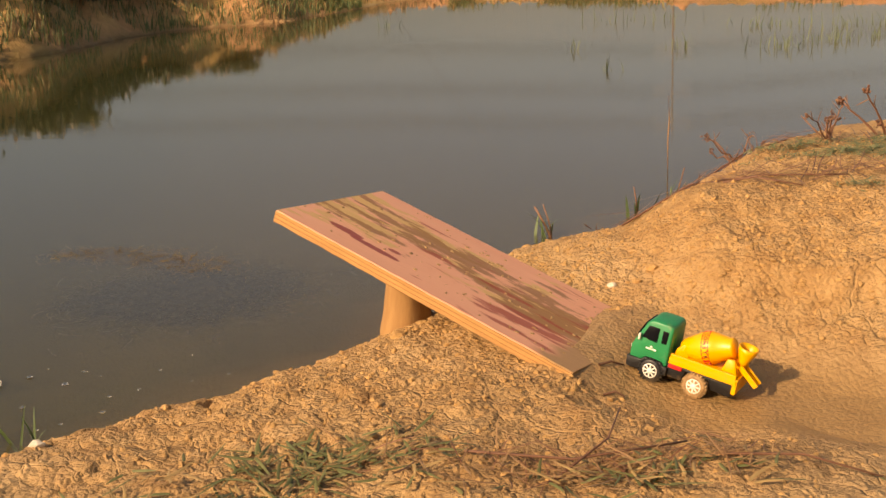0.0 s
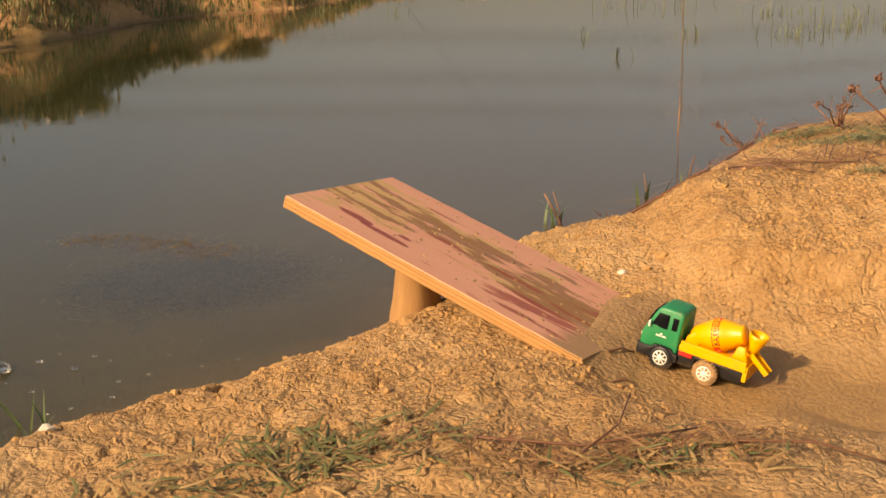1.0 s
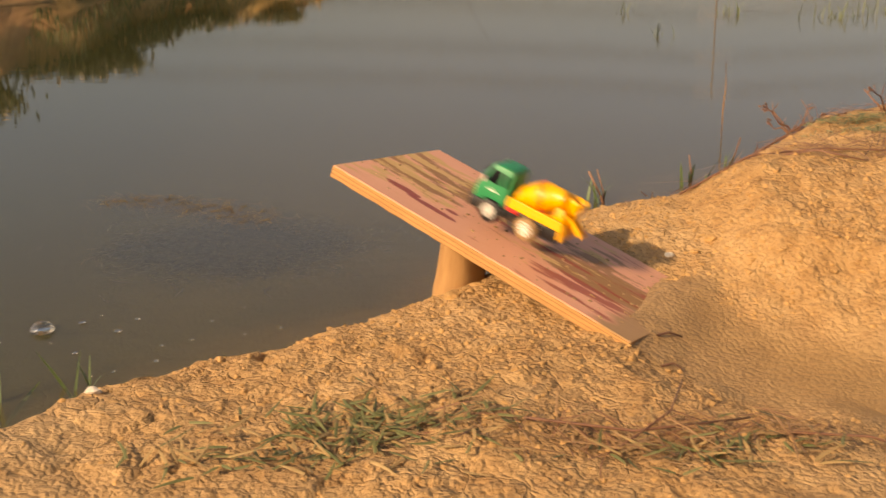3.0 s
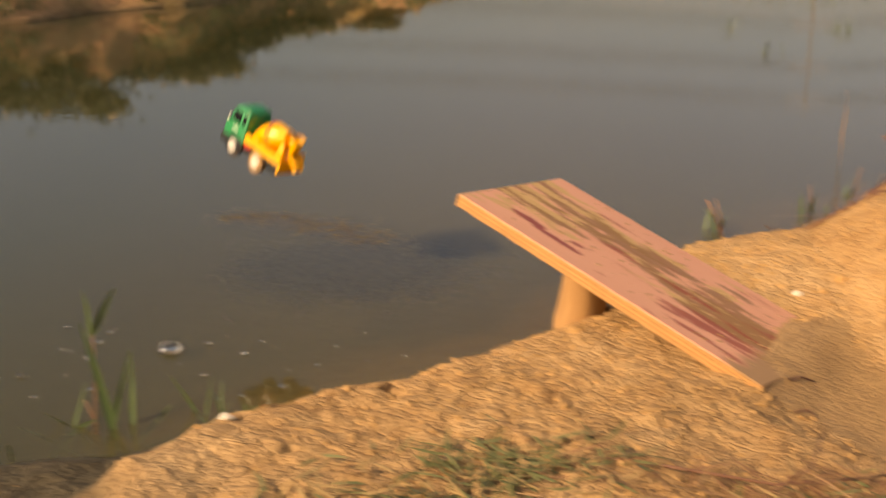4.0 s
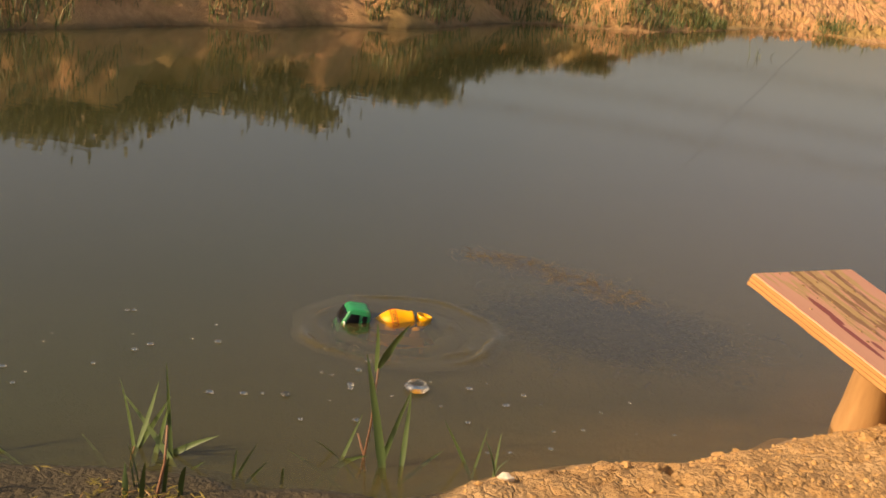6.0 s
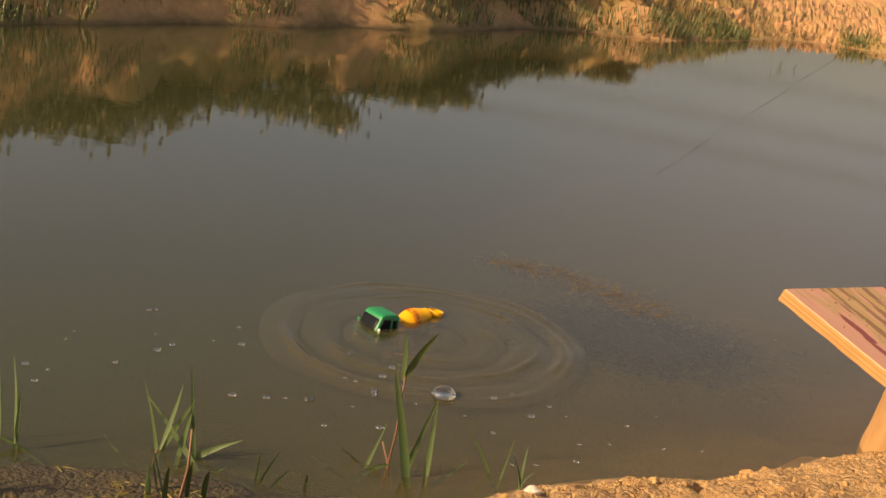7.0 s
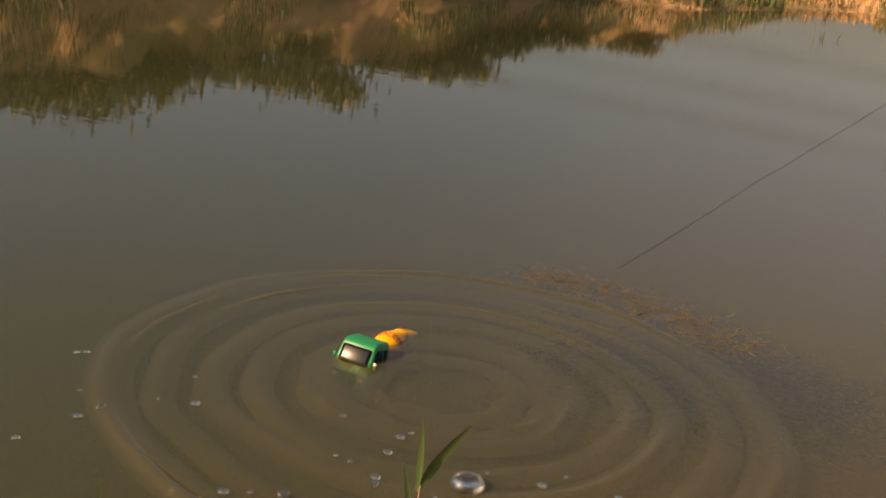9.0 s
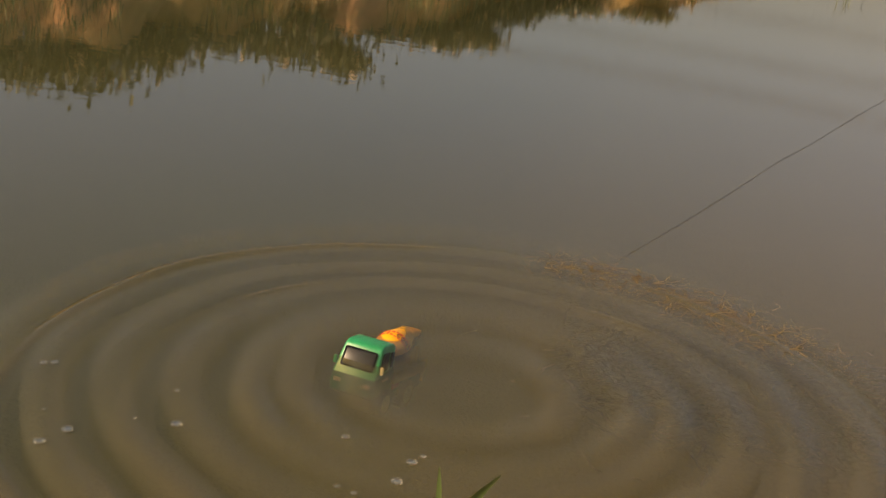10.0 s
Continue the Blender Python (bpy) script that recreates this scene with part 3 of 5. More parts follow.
def build_truck():
    t = tagged(new("toy_truck"), "green and yellow plastic toy cement mixer truck, muddy rear wheels", "toy")
    # cab
    bm = bmesh.new()
    slab(bm, [(0.023, 0.036), (0.023, 0.112), (0.030, 0.117), (0.064, 0.117), (0.074, 0.113), (0.093, 0.070), (0.097, 0.060), (0.097, 0.036), (0.072, 0.036), (0.066, 0.044), (0.034, 0.044), (0.028, 0.036)], -0.038, 0.038)
    for v in bm.verts:
        if v.co.z > 0.07:
            v.co.y *= 1 - (v.co.z - 0.07) * 3.2
    cab = part("cab", rounded(bm, 0.004), GREEN, t, "glossy green cab")
    bm = bmesh.new()
    wx = Matrix.Translation((0.0845, 0, 0.092)) @ Matrix.Rotation(radians(-24), 4, "Y")
    box(bm, (0.003, 0.056, 0.032), wx, 0.004, 3)
    part("windscreen", smooth(bm), GLASS, cab, "dark windscreen")
    for s in (1, -1):
        bm = bmesh.new()
        slab(bm, [(0.049, 0.077), (0.049, 0.106), (0.070, 0.106), (0.082, 0.077)], -0.0015, 0.0015)
        w = part("window", rounded(bm, 0.001, 2), GLASS, cab, "dark side window")
        w.matrix_basis = pose(0, s * 0.0345, 0)
        bm = bmesh.new()
        slab(bm, [(0.031, 0.079), (0.031, 0.104), (0.042, 0.104), (0.042, 0.079)], -0.0015, 0.0015)
        w = part("window", rounded(bm, 0.001, 2), GLASS, cab, "dark side window")
        w.matrix_basis = pose(0, s * 0.0345, 0)
        bm = bmesh.new()
        box(bm, (0.004, 0.006, 0.013), pose(0.083, s * 0.041, 0.082), 0.0015)
        part("mirror", smooth(bm), WHITE if s > 0 else GREEN, cab, "small wing mirror")
        bm = bmesh.new()
        box(bm, (0.003, 0.013, 0.007), pose(0.0975, s * 0.026, 0.055), 0.0015)
        part("headlight", smooth(bm), WHITE, cab, "pale headlight")
        for k, (bx, bw) in enumerate(((0.052, 0.009), (0.063, 0.010), (0.058, 0.004))):
            bm = bmesh.new()
            box(bm, (bw, 0.0012, 0.0028), pose(bx, s * 0.0383, 0.063 + (0.0045 if k == 2 else 0)))
            part("marking", bm, WHITE, cab, "small white marking")
    # dark lower body
    bm = bmesh.new()
    slab(bm, [(0.100, 0.016), (0.101, 0.037), (0.073, 0.037), (0.067, 0.044), (0.034, 0.044), (0.028, 0.037), (0.020, 0.037), (0.020, 0.020), (0.031, 0.020), (0.035, 0.038), (0.065, 0.038), (0.074, 0.016)], -0.040, 0.040)
    part("bumper", rounded(bm, 0.0015, 2), BLACK, t, "black bumper and wheel arches")
    bm = bmesh.new()
    slab(bm, [(0.022, 0.020), (0.022, 0.046), (-0.104, 0.046), (-0.104, 0.022), (-0.066, 0.022), (-0.060, 0.040), (-0.014, 0.040), (-0.008, 0.020)], -0.034, 0.034)
    part("chassis", rounded(bm, 0.001, 1), BLACK, t)
    bm = bmesh.new()
    box(bm, (0.026, 0.074, 0.008), pose(0.006, 0, 0.043), 0.001)
    part("trim_block", bm, RED, t, "red block under the bed")
    # yellow bed with front and rear stands
    bm = bmesh.new()
    box(bm, (0.130, 0.078, 0.012), pose(-0.045, 0, 0.054), 0.002)
    for s in (1, -1):
        box(bm, (0.126, 0.006, 0.010), pose(-0.045, s * 0.036, 0.063), 0.001)
        box(bm, (0.010, 0.006, 0.038), pose(-0.098, s * 0.030, 0.042), 0.001)
    box(bm, (0.008, 0.074, 0.030), pose(-0.108, 0, 0.045), 0.001)
    bed = part("bed", bm, YELLOW, t, "yellow plastic bed")
    bm = bmesh.new()
    slab(bm, [(0.018, 0.058), (0.016, 0.072), (0.004, 0.084), (-0.006, 0.084), (-0.010, 0.058)], -0.018, 0.018)
    part("front_stand", rounded(bm, 0.002, 2), YELLOW, bed)
    for s in (1, -1):
        bm = bmesh.new()
        slab(bm, [(-0.074, 0.058), (-0.082, 0.088), (-0.096, 0.090), (-0.106, 0.058)], s * 0.022 - 0.003, s * 0.022 + 0.003)
        part("rear_stand", rounded(bm, 0.001, 1), YELLOW, bed)
    # drum
    axis = Matrix.Translation((0.010, 0, 0.071)) @ Matrix.Rotation(radians(-71), 4, "Y")
    bm = bmesh.new()
    lathe(bm, [(0.004, -0.002), (0.013, 0.0), (0.017, 0.006), (0.0285, 0.038), (0.0305, 0.046), (0.0305, 0.060), (0.0280, 0.068), (0.0180, 0.094), (0.0190, 0.097), (0.0165, 0.101)], 40, axis)
    drum = part("drum", smooth(bm), YELLOW, t, "yellow mixing drum with red lettering")
    for i in range(26):
        a = i * 360 / 26
        bm = bmesh.new()
        lay = axis @ pose(0, 0, 0, 0, 0, a) @ Matrix.Translation((0.0307, 0, 0.053))
        if 5 < a < 122:
            box(bm, (0.0010, 0.0052, 0.0018), lay @ Matrix.Translation((0, 0, 0.0062)))
            box(bm, (0.0010, 0.0052, 0.0018), lay @ Matrix.Translation((0, 0, -0.0062)))
        elif i % 2:
            box(bm, (0.0012, 0.0030, 0.012), lay)
        else:
            box(bm, (0.0012, 0.0050, 0.0030), lay @ Matrix.Translation((0, 0, 0.0045)))
            box(bm, (0.0012, 0.0050, 0.0030), lay @ Matrix.Translation((0, 0, -0.0045)))
        part("lettering", bm, RED, drum, "red marking")
    ink = plain("brown_ink", (0.16, 0.035, 0.012), 0.5)
    turned = Matrix(((0, 0, 1, 0), (1, 0, 0, 0), (0, 1, 0, 0), (0, 0, 0, 1)))
    for i, sign in enumerate("CONSTR"):
        cu = bpy.data.curves.new("lettering", "FONT")
        cu.body, cu.size, cu.align_x, cu.align_y, cu.extrude, cu.offset = sign, 0.0100, "CENTER", "CENTER", 0.0006, 0.0003
        carrier = bpy.data.objects.new("lettering", cu)
        bm = bmesh.new()
        bm.from_mesh(carrier.to_mesh())
        carrier.to_mesh_clear()
        bpy.data.objects.remove(carrier)
        bpy.data.curves.remove(cu)
        bm.transform(axis @ pose(0, 0, 0, 0, 0, 22 + 17 * i) @ Matrix.Translation((0.0306, 0, 0.053)) @ turned)
        part("lettering", bm, ink, drum, "dark brown letter")
    # hopper and chute
    bm = bmesh.new()
    lathe(bm, [(0.009, 0.0), (0.010, 0.012), (0.017, 0.030), (0.0185, 0.040), (0.0165, 0.040), (0.0145, 0.030), (0.007, 0.014)], 24, pose(-0.104, 0, 0.074, 0, -8, 0))
    part("hopper", smooth(bm), YELLOW, t, "yellow funnel hopper")
    bm = bmesh.new()
    m = pose(-0.120, 0, 0.058, 0, -38, 0)
    box(bm, (0.046, 0.020, 0.003), m, 0.001)
    for s in (1, -1):
        box(bm, (0.046, 0.003, 0.010), m @ Matrix.Translation((0, s * 0.010, 0.004)), 0.001)
    part("chute", bm, YELLOW, t, "yellow discharge chute")
    wheels = []
    for x, muddy in ((0.050, False), (-0.037, True)):
        for s in (1, -1):
            w = build_wheel("wheel", muddy)
            w.parent = t
            w.matrix_basis = pose(x, s * 0.0345, 0.0225, 0, 0, 0 if s > 0 else 180)
            wheels.append((w, x, s))
    t.scale = (1.01, 1.01, 1.01)
    return t, wheels


truck, wheels = build_truck()


# ---- plants ----
def blade(bm, base, way, height, width, bend, seg=5, fold=0.25):
    """A tapered, folded and bent leaf from base, leaning to way."""
    up, side = Vector((0, 0, 1)), Vector((-way.y, way.x, 0)).normalized()
    rows = []
    p = base.copy()
    for i in range(seg + 1):
        f = i / seg
        d = (up * (1 - bend * f) + way * (0.15 + bend * f)).normalized()
        w = width * (0.55 + 0.9 * f - 1.45 * f * f) + 0.0003
        n = d.cross(side)
        rows.append((bm.verts.new(p - side * w), bm.verts.new(p + n * w * fold), bm.verts.new(p + side * w)))
        p = p + d * (height / seg)
    for a, b in zip(rows, rows[1:]):
        bm.faces.new((a[0], a[1], b[1], b[0]))
        bm.faces.new((a[1], a[2], b[2], b[1]))


def stalk(bm, pts, r0, r1, seg=5):
    rings = []
    for i, p in enumerate(pts):
        q = pts[min(i + 1, len(pts) - 1)] - pts[max(i - 1, 0)]
        m = q.to_track_quat("Z", "Y").to_matrix()
        r = r0 + (r1 - r0) * i / (len(pts) - 1)
        rings.append([bm.verts.new(p + m @ Vector((r * math.cos(2 * math.pi * k / seg), r * math.sin(2 * math.pi * k / seg), 0))) for k in range(seg)])
    for a, b in zip(rings, rings[1:]):
        for k in range(seg):
            bm.faces.new((a[k], a[(k + 1) % seg], b[(k + 1) % seg], b[k]))
    bm.faces.new(rings[-1])


rng = random.Random(7)


def build_tuft(x, y, leaves, label, group="grass at the water's edge", stalked=1):
    """A plant of single leaves: (lean degrees, height, width, bend)."""
    t = tagged(new("grass_tuft"), label, "grass", group)
    z = ground_z(x, y)
    t.location = (x, y, max(z, -0.03))
    for k in range(stalked):
        bm = bmesh.new()
        a = rng.uniform(0, 6.28)
        top = Vector((0.05 * math.cos(a), 0.02 * math.sin(a), 0.12))
        stalk(bm, [Vector((0.006 * k, 0, -0.01)), top * 0.5 + Vector((0.006, 0, 0)), top], 0.003, 0.0018)
        part("stem", smooth(bm), TWIG, t, "reddish dry stem")
    for dx, dy, lean, h, w, b in leaves:
        bm = bmesh.new()
        a = radians(lean)
        blade(bm, Vector((dx, dy, -0.005)), Vector((math.cos(a), math.sin(a), 0)), h, w * 1.35, b, 7)
        part("leaf", smooth(bm), BLADE, t)
    return t


def build_sedge(x, y, label, leaves, stems=()):
    """A plant whose leaves run from (dx, z) at the foot to (dx, z) at the tip, with half width and sag."""
    t = tagged(new("grass_tuft"), label, "grass", "grass at the water's edge")
    t.location = (x, y, 0)
    low = min(ground_z(x, y), 0.0)
    for x0, z0, x1, z1 in stems:
        bm = bmesh.new()
        a, b = Vector((x0, 0, z0)), Vector((x1, 0, z1))
        stalk(bm, [a, a.lerp(b, 0.5) + Vector((0.004, 0, 0)), b], 0.0024, 0.0015)
        part("stem", smooth(bm), TWIG, t, "reddish dry stem")
    for x0, z0, x1, z1, w, sag in leaves:
        bm = bmesh.new()
        a, b = Vector((x0, rng.uniform(-0.02, 0.02), z0)), Vector((x1, rng.uniform(-0.03, 0.03), z1))
        if z0 < 0.01:
            a = a - (b - a).normalized() * 0.04
            a.z = max(a.z, low - 0.03)
        way = (b - a).normalized()
        side = way.cross(Vector((rng.uniform(-0.5, 0.5), 1, rng.uniform(-0.2, 0.2)))).normalized()
        out = side.cross(way)
        rows = []
        for i in range(9):
            f = i / 8
            p = a.lerp(b, f) + out * 0.004 * math.sin(f * 3) + Vector((0, 0, sag * math.sin(math.pi * f)))
            k = w * min(1.0, 0.45 + 2.2 * f) * (1 - f ** 2.2) + 0.0003
            rows.append((bm.verts.new(p - side * k), bm.verts.new(p + out * k * 0.35), bm.verts.new(p + side * k)))
        for r, q in zip(rows, rows[1:]):
            bm.faces.new((r[0], r[1], q[1], q[0]))
            bm.faces.new((r[1], r[2], q[2], q[1]))
        part("leaf", smooth(bm), BLADE, t)
    return t


def wild(n, low, high, spread=0.04):
    return [(rng.uniform(-spread, spread), rng.uniform(-spread, spread) * 0.5, rng.uniform(0, 360), rng.uniform(low, high), rng.uniform(0.0030, 0.0052), rng.uniform(0.05, 0.7)) for _ in range(n)]


build_sedge(-0.97, 1.92, "green upright grass tuft with broad leaves in shallow water",
            [(0.015, 0.171, 0.015, 0.268, 0.0040, 0.003), (0.015, 0.171, 0.069, 0.268, 0.0063, 0.003), (0.044, -0.001, -0.004, 0.200, 0.0080, 0.012), (0.038, -0.002, 0.075, 0.140, 0.0052, 0.003), (0.072, 0.008, 0.072, 0.136, 0.0052, 0.003), (-0.034, -0.037, -0.077, 0.031, 0.0046, 0.003), (-0.051, -0.041, 0.019, 0.021, 0.0069, 0.012), (-0.039, -0.023, -0.006, 0.082, 0.0034, 0.003), (-0.062, -0.053, -0.128, 0.001, 0.0034, 0.003)],
            [(-0.001, -0.037, 0.017, 0.175), (0.011, -0.033, -0.010, 0.047)])
build_sedge(-0.82, 1.98, "two thin grass blades in shallow water",
            [(0.030, -0.022, -0.020, 0.078, 0.0034, 0.003), (-0.073, -0.049, -0.016, 0.023, 0.0040, 0.003), (0.040, -0.019, 0.057, 0.076, 0.0023, 0.003)])
build_sedge(-1.31, 1.78, "sparse green grass tuft with crossing blades",
            [(-0.031, -0.010, -0.047, 0.134, 0.0055, 0.003), (0.040, 0.002, -0.058, 0.096, 0.0055, 0.003), (-0.009, 0.017, 0.013, 0.131, 0.0046, 0.003), (-0.022, 0.003, 0.047, 0.119, 0.0048, 0.003), (0.011, -0.009, 0.041, 0.110, 0.0057, 0.003), (0.047, -0.047, 0.026, 0.171, 0.0040, 0.003), (0.006, -0.062, 0.118, 0.045, 0.0071, 0.012), (-0.080, -0.080, -0.131, 0.003, 0.0040, 0.003), (-0.017, -0.068, -0.045, -0.048, 0.0034, 0.003), (0.071, -0.040, 0.113, 0.015, 0.0034, 0.003), (0.058, -0.048, 0.031, 0.002, 0.0034, 0.003)],
            [(-0.050, -0.068, -0.024, 0.007)])
build_sedge(-1.57, 1.68, "tall green grass tuft with drooping leaves",
            [(-0.014, 0.000, -0.025, 0.209, 0.0057, 0.003), (0.032, 0.012, 0.008, 0.157, 0.0040, 0.003), (-0.010, -0.087, -0.006, 0.104, 0.0046, 0.003), (0.023, -0.078, 0.067, -0.004, 0.0071, 0.012), (-0.009, 0.022, 0.108, -0.035, 0.0046, 0.003), (-0.019, -0.074, -0.012, 0.042, 0.0046, 0.003), (0.003, -0.083, 0.019, -0.007, 0.0046, 0.003), (0.032, 0.007, 0.043, 0.115, 0.0034, 0.003)])
build_sedge(-1.12, 1.79, "short sparse grass tuft in wet mud",
            [(-0.027, -0.025, -0.019, 0.052, 0.0029, 0.003), (-0.025, -0.020, 0.016, 0.067, 0.0025, 0.003), (-0.002, -0.018, 0.029, 0.030, 0.0034, 0.003), (0.052, -0.004, 0.063, 0.034, 0.0029, 0.003)])
build_tuft(-1.22, 1.64, wild(6, 0.05, 0.10, 0.05), "short green grass tuft in wet mud")
build_tuft(-1.55, 1.50, wild(7, 0.06, 0.12, 0.06), "short green grass tuft in wet mud")
build_tuft(-0.735, 1.93, [(0, 0, 80, 0.085, 0.002, 0.1), (0.004, 0, 150, 0.075, 0.002, 0.5), (0.0, 0, 20, 0.05, 0.002, 0.6)], "three thin grass blades in shallow water", stalked=0)
build_tuft(0.31, 3.22, wild(7, 0.06, 0.16, 0.05), "slender sprouting weed at the water's edge", stalked=3)
build_tuft(0.58, 3.42, wild(6, 0.05, 0.13, 0.05), "slender green sprig at the water's edge", stalked=1)
build_tuft(0.72, 3.62, wild(4, 0.05, 0.12, 0.03), "slender green sprig at the water's edge", stalked=1)


def build_reed():
    bm = bmesh.new()
    stalk(bm, [Vector((0, 0, -0.2)), Vector((-0.002, 0, 0.1)), Vector((0.003, 0, 0.18)), Vector((-0.001, 0, 0.255))], 0.0034, 0.0014, 6)
    ob = part("dry_reed", smooth(bm), STRAW)
    ob.location = (0.791, 4.016, 0)
    return tagged(ob, "single pale dry reed standing in the pond", "reed")


build_reed()


def build_reed_clump(x, y, n, spread, low, high):
    t = tagged(new("reed_clump"), "sparse green reeds standing in shallow water", "reeds", "reeds in the pond")
    t.location = (x, y, -0.02)
    for k in range(n):
        bm = bmesh.new()
        a = rng.uniform(0, 6.28)
        blade(bm, Vector((rng.gauss(0, spread), rng.gauss(0, spread * 0.5), 0)), Vector((math.cos(a), math.sin(a), 0)), rng.uniform(low, high), 0.0032, rng.uniform(-0.2, 1.3), 4)
        part("leaf", smooth(bm), CREEP, t)


for x, y, n, sp in ((2.13, 7.3, 26, 0.12), (2.5, 7.5, 20, 0.12), (2.9, 7.6, 22, 0.15), (3.05, 8.4, 26, 0.25), (2.4, 8.6, 22, 0.2), (1.7, 9.4, 18, 0.3), (1.55, 7.5, 7, 0.06), (0.95, 6.6, 6, 0.04), (0.9, 7.6, 4, 0.04), (-0.36, 9.75, 5, 0.05), (3.4, 7.2, 18, 0.2), (-0.9, 9.9, 8, 0.2)):
    build_reed_clump(x, y, int(n * 1.8), sp * 0.9, 0.04, 0.15)


# ---- loose grass, straw and twigs lying on the mud ----
def lying(name, material, label, spots, count, low, high, width, lift=0.35, category="grass"):
    """Leaves or stems strewn over elliptic spots (x, y, rx, ry, share)."""
    bm = bmesh.new()
    for x, y, rx, ry, share in spots:
        for _ in range(int(count * share)):
            px, py = x + rng.gauss(0, rx * 0.5), y + rng.gauss(0, ry * 0.5)
            a = rng.uniform(0, 6.28)
            way = Vector((math.cos(a), math.sin(a), 0))
            length = rng.uniform(low, high)
            z = ground_z(px, py)
            z2 = ground_z(px + way.x * length, py + way.y * length)
            rise = rng.uniform(0.002, 0.014)
            flat = Vector((way.x, way.y, (z2 - z) / length + rng.uniform(0, lift) * 0.5)).normalized()
            side = flat.cross(Vector((rng.uniform(-0.5, 0.5), rng.uniform(-0.5, 0.5), 1))).normalized()
            n = side.cross(flat)
            p = Vector((px, py, z + rise))
            rows = []
            curl = rng.uniform(-0.5, 0.5)
            for i in range(4):
                f = i / 3
                w = width * (0.6 + 1.0 * f - 1.55 * f * f) + 0.0003
                rows.append((bm.verts.new(p - side * w), bm.verts.new(p + n * w * 0.4), bm.verts.new(p + side * w)))
                flat = (flat + side * curl * 0.35).normalized()
                p = p + flat * length / 3
            for r, s in zip(rows, rows[1:]):
                bm.faces.new((r[0], r[1], s[1], s[0]))
                bm.faces.new((r[1], r[2], s[2], s[1]))
    ob = part(name, smooth(bm), material)
    return tagged(ob, label, category, kind="stuff")


lying("flattened_grass", LYING, "patch of flattened grey-green grass on the mud", [(-0.20, 1.67, 0.20, 0.11, 0.60), (0.30, 1.58, 0.20, 0.07, 0.22), (-0.40, 1.57, 0.18, 0.06, 0.1)], 430, 0.025, 0.065, 0.0033, 0.5)
lying("dry_straw", STRAW, "dry brown straw and stems strewn on the mud", [(0.27, 1.62, 0.24, 0.07, 0.7), (0.05, 1.62, 0.20, 0.07, 0.15), (-0.2, 1.66, 0.2, 0.1, 0.15)], 260, 0.03, 0.11, 0.0014, 0.6, "straw")
lying("creeping_grass", CREEP, "low creeping grey-green grass on the mound", [(1.16, 3.12, 0.24, 0.12, 0.7), (1.35, 3.30, 0.28, 0.14, 0.5), (1.0, 3.32, 0.12, 0.06, 0.15), (0.98, 2.68, 0.06, 0.04, 0.05)], 1500, 0.012, 0.035, 0.0016, 0.8)
lying("dead_stalks", TWIG, "tangled reddish dead stalks along the bank", [(0.80, 3.42, 0.20, 0.10, 0.25), (0.98, 3.58, 0.25, 0.14, 0.3), (0.75, 2.88, 0.26, 0.05, 0.3), (0.95, 2.80, 0.22, 0.06, 0.3), (1.25, 3.45, 0.3, 0.2, 0.3), (0.5, 3.05, 0.16, 0.04, 0.12)], 150, 0.05, 0.17, 0.0016, 0.7, "twigs")


def build_dead_plant(x, y, turn, size, label):
    """A dry branching plant with seed heads."""
    t = tagged(new("dead_plant"), label, "plant", "dead plants on the bank")
    t.matrix_world = pose(x, y, ground_z(x, y) - 0.005, 0, 0, turn)
    for k in range(6):
        a = rng.uniform(-1.0, 1.0) + (math.pi if k % 2 else 0)
        reach, tall = size * rng.uniform(0.4, 1.0), size * rng.uniform(0.35, 0.95)
        pts = [Vector((reach * f * math.cos(a), reach * f * math.sin(a) * 0.6, tall * (f ** 0.8) + 0.01 * math.sin(9 * f + k))) for f in (0, 0.25, 0.5, 0.75, 1)]
        bm = bmesh.new()
        stalk(bm, pts, 0.0036, 0.0014)
        for j in (2, 3):
            stalk(bm, [pts[j], pts[j] + Vector((rng.uniform(-0.03, 0.03), rng.uniform(-0.02, 0.02), 0.03))], 0.0016, 0.001, 4)
        st = part("stalk", smooth(bm), TWIG, t)
        bm = bmesh.new()
        for j in range(12):
            q = pts[-1] + Vector((rng.gauss(0, 0.005), rng.gauss(0, 0.005), rng.gauss(0, 0.006)))
            bmesh.ops.create_icosphere(bm, subdivisions=1, radius=rng.uniform(0.002, 0.004), matrix=Matrix.Translation(q))
        part("seed_head", bm, TWIG, st, "dark dry seed head")


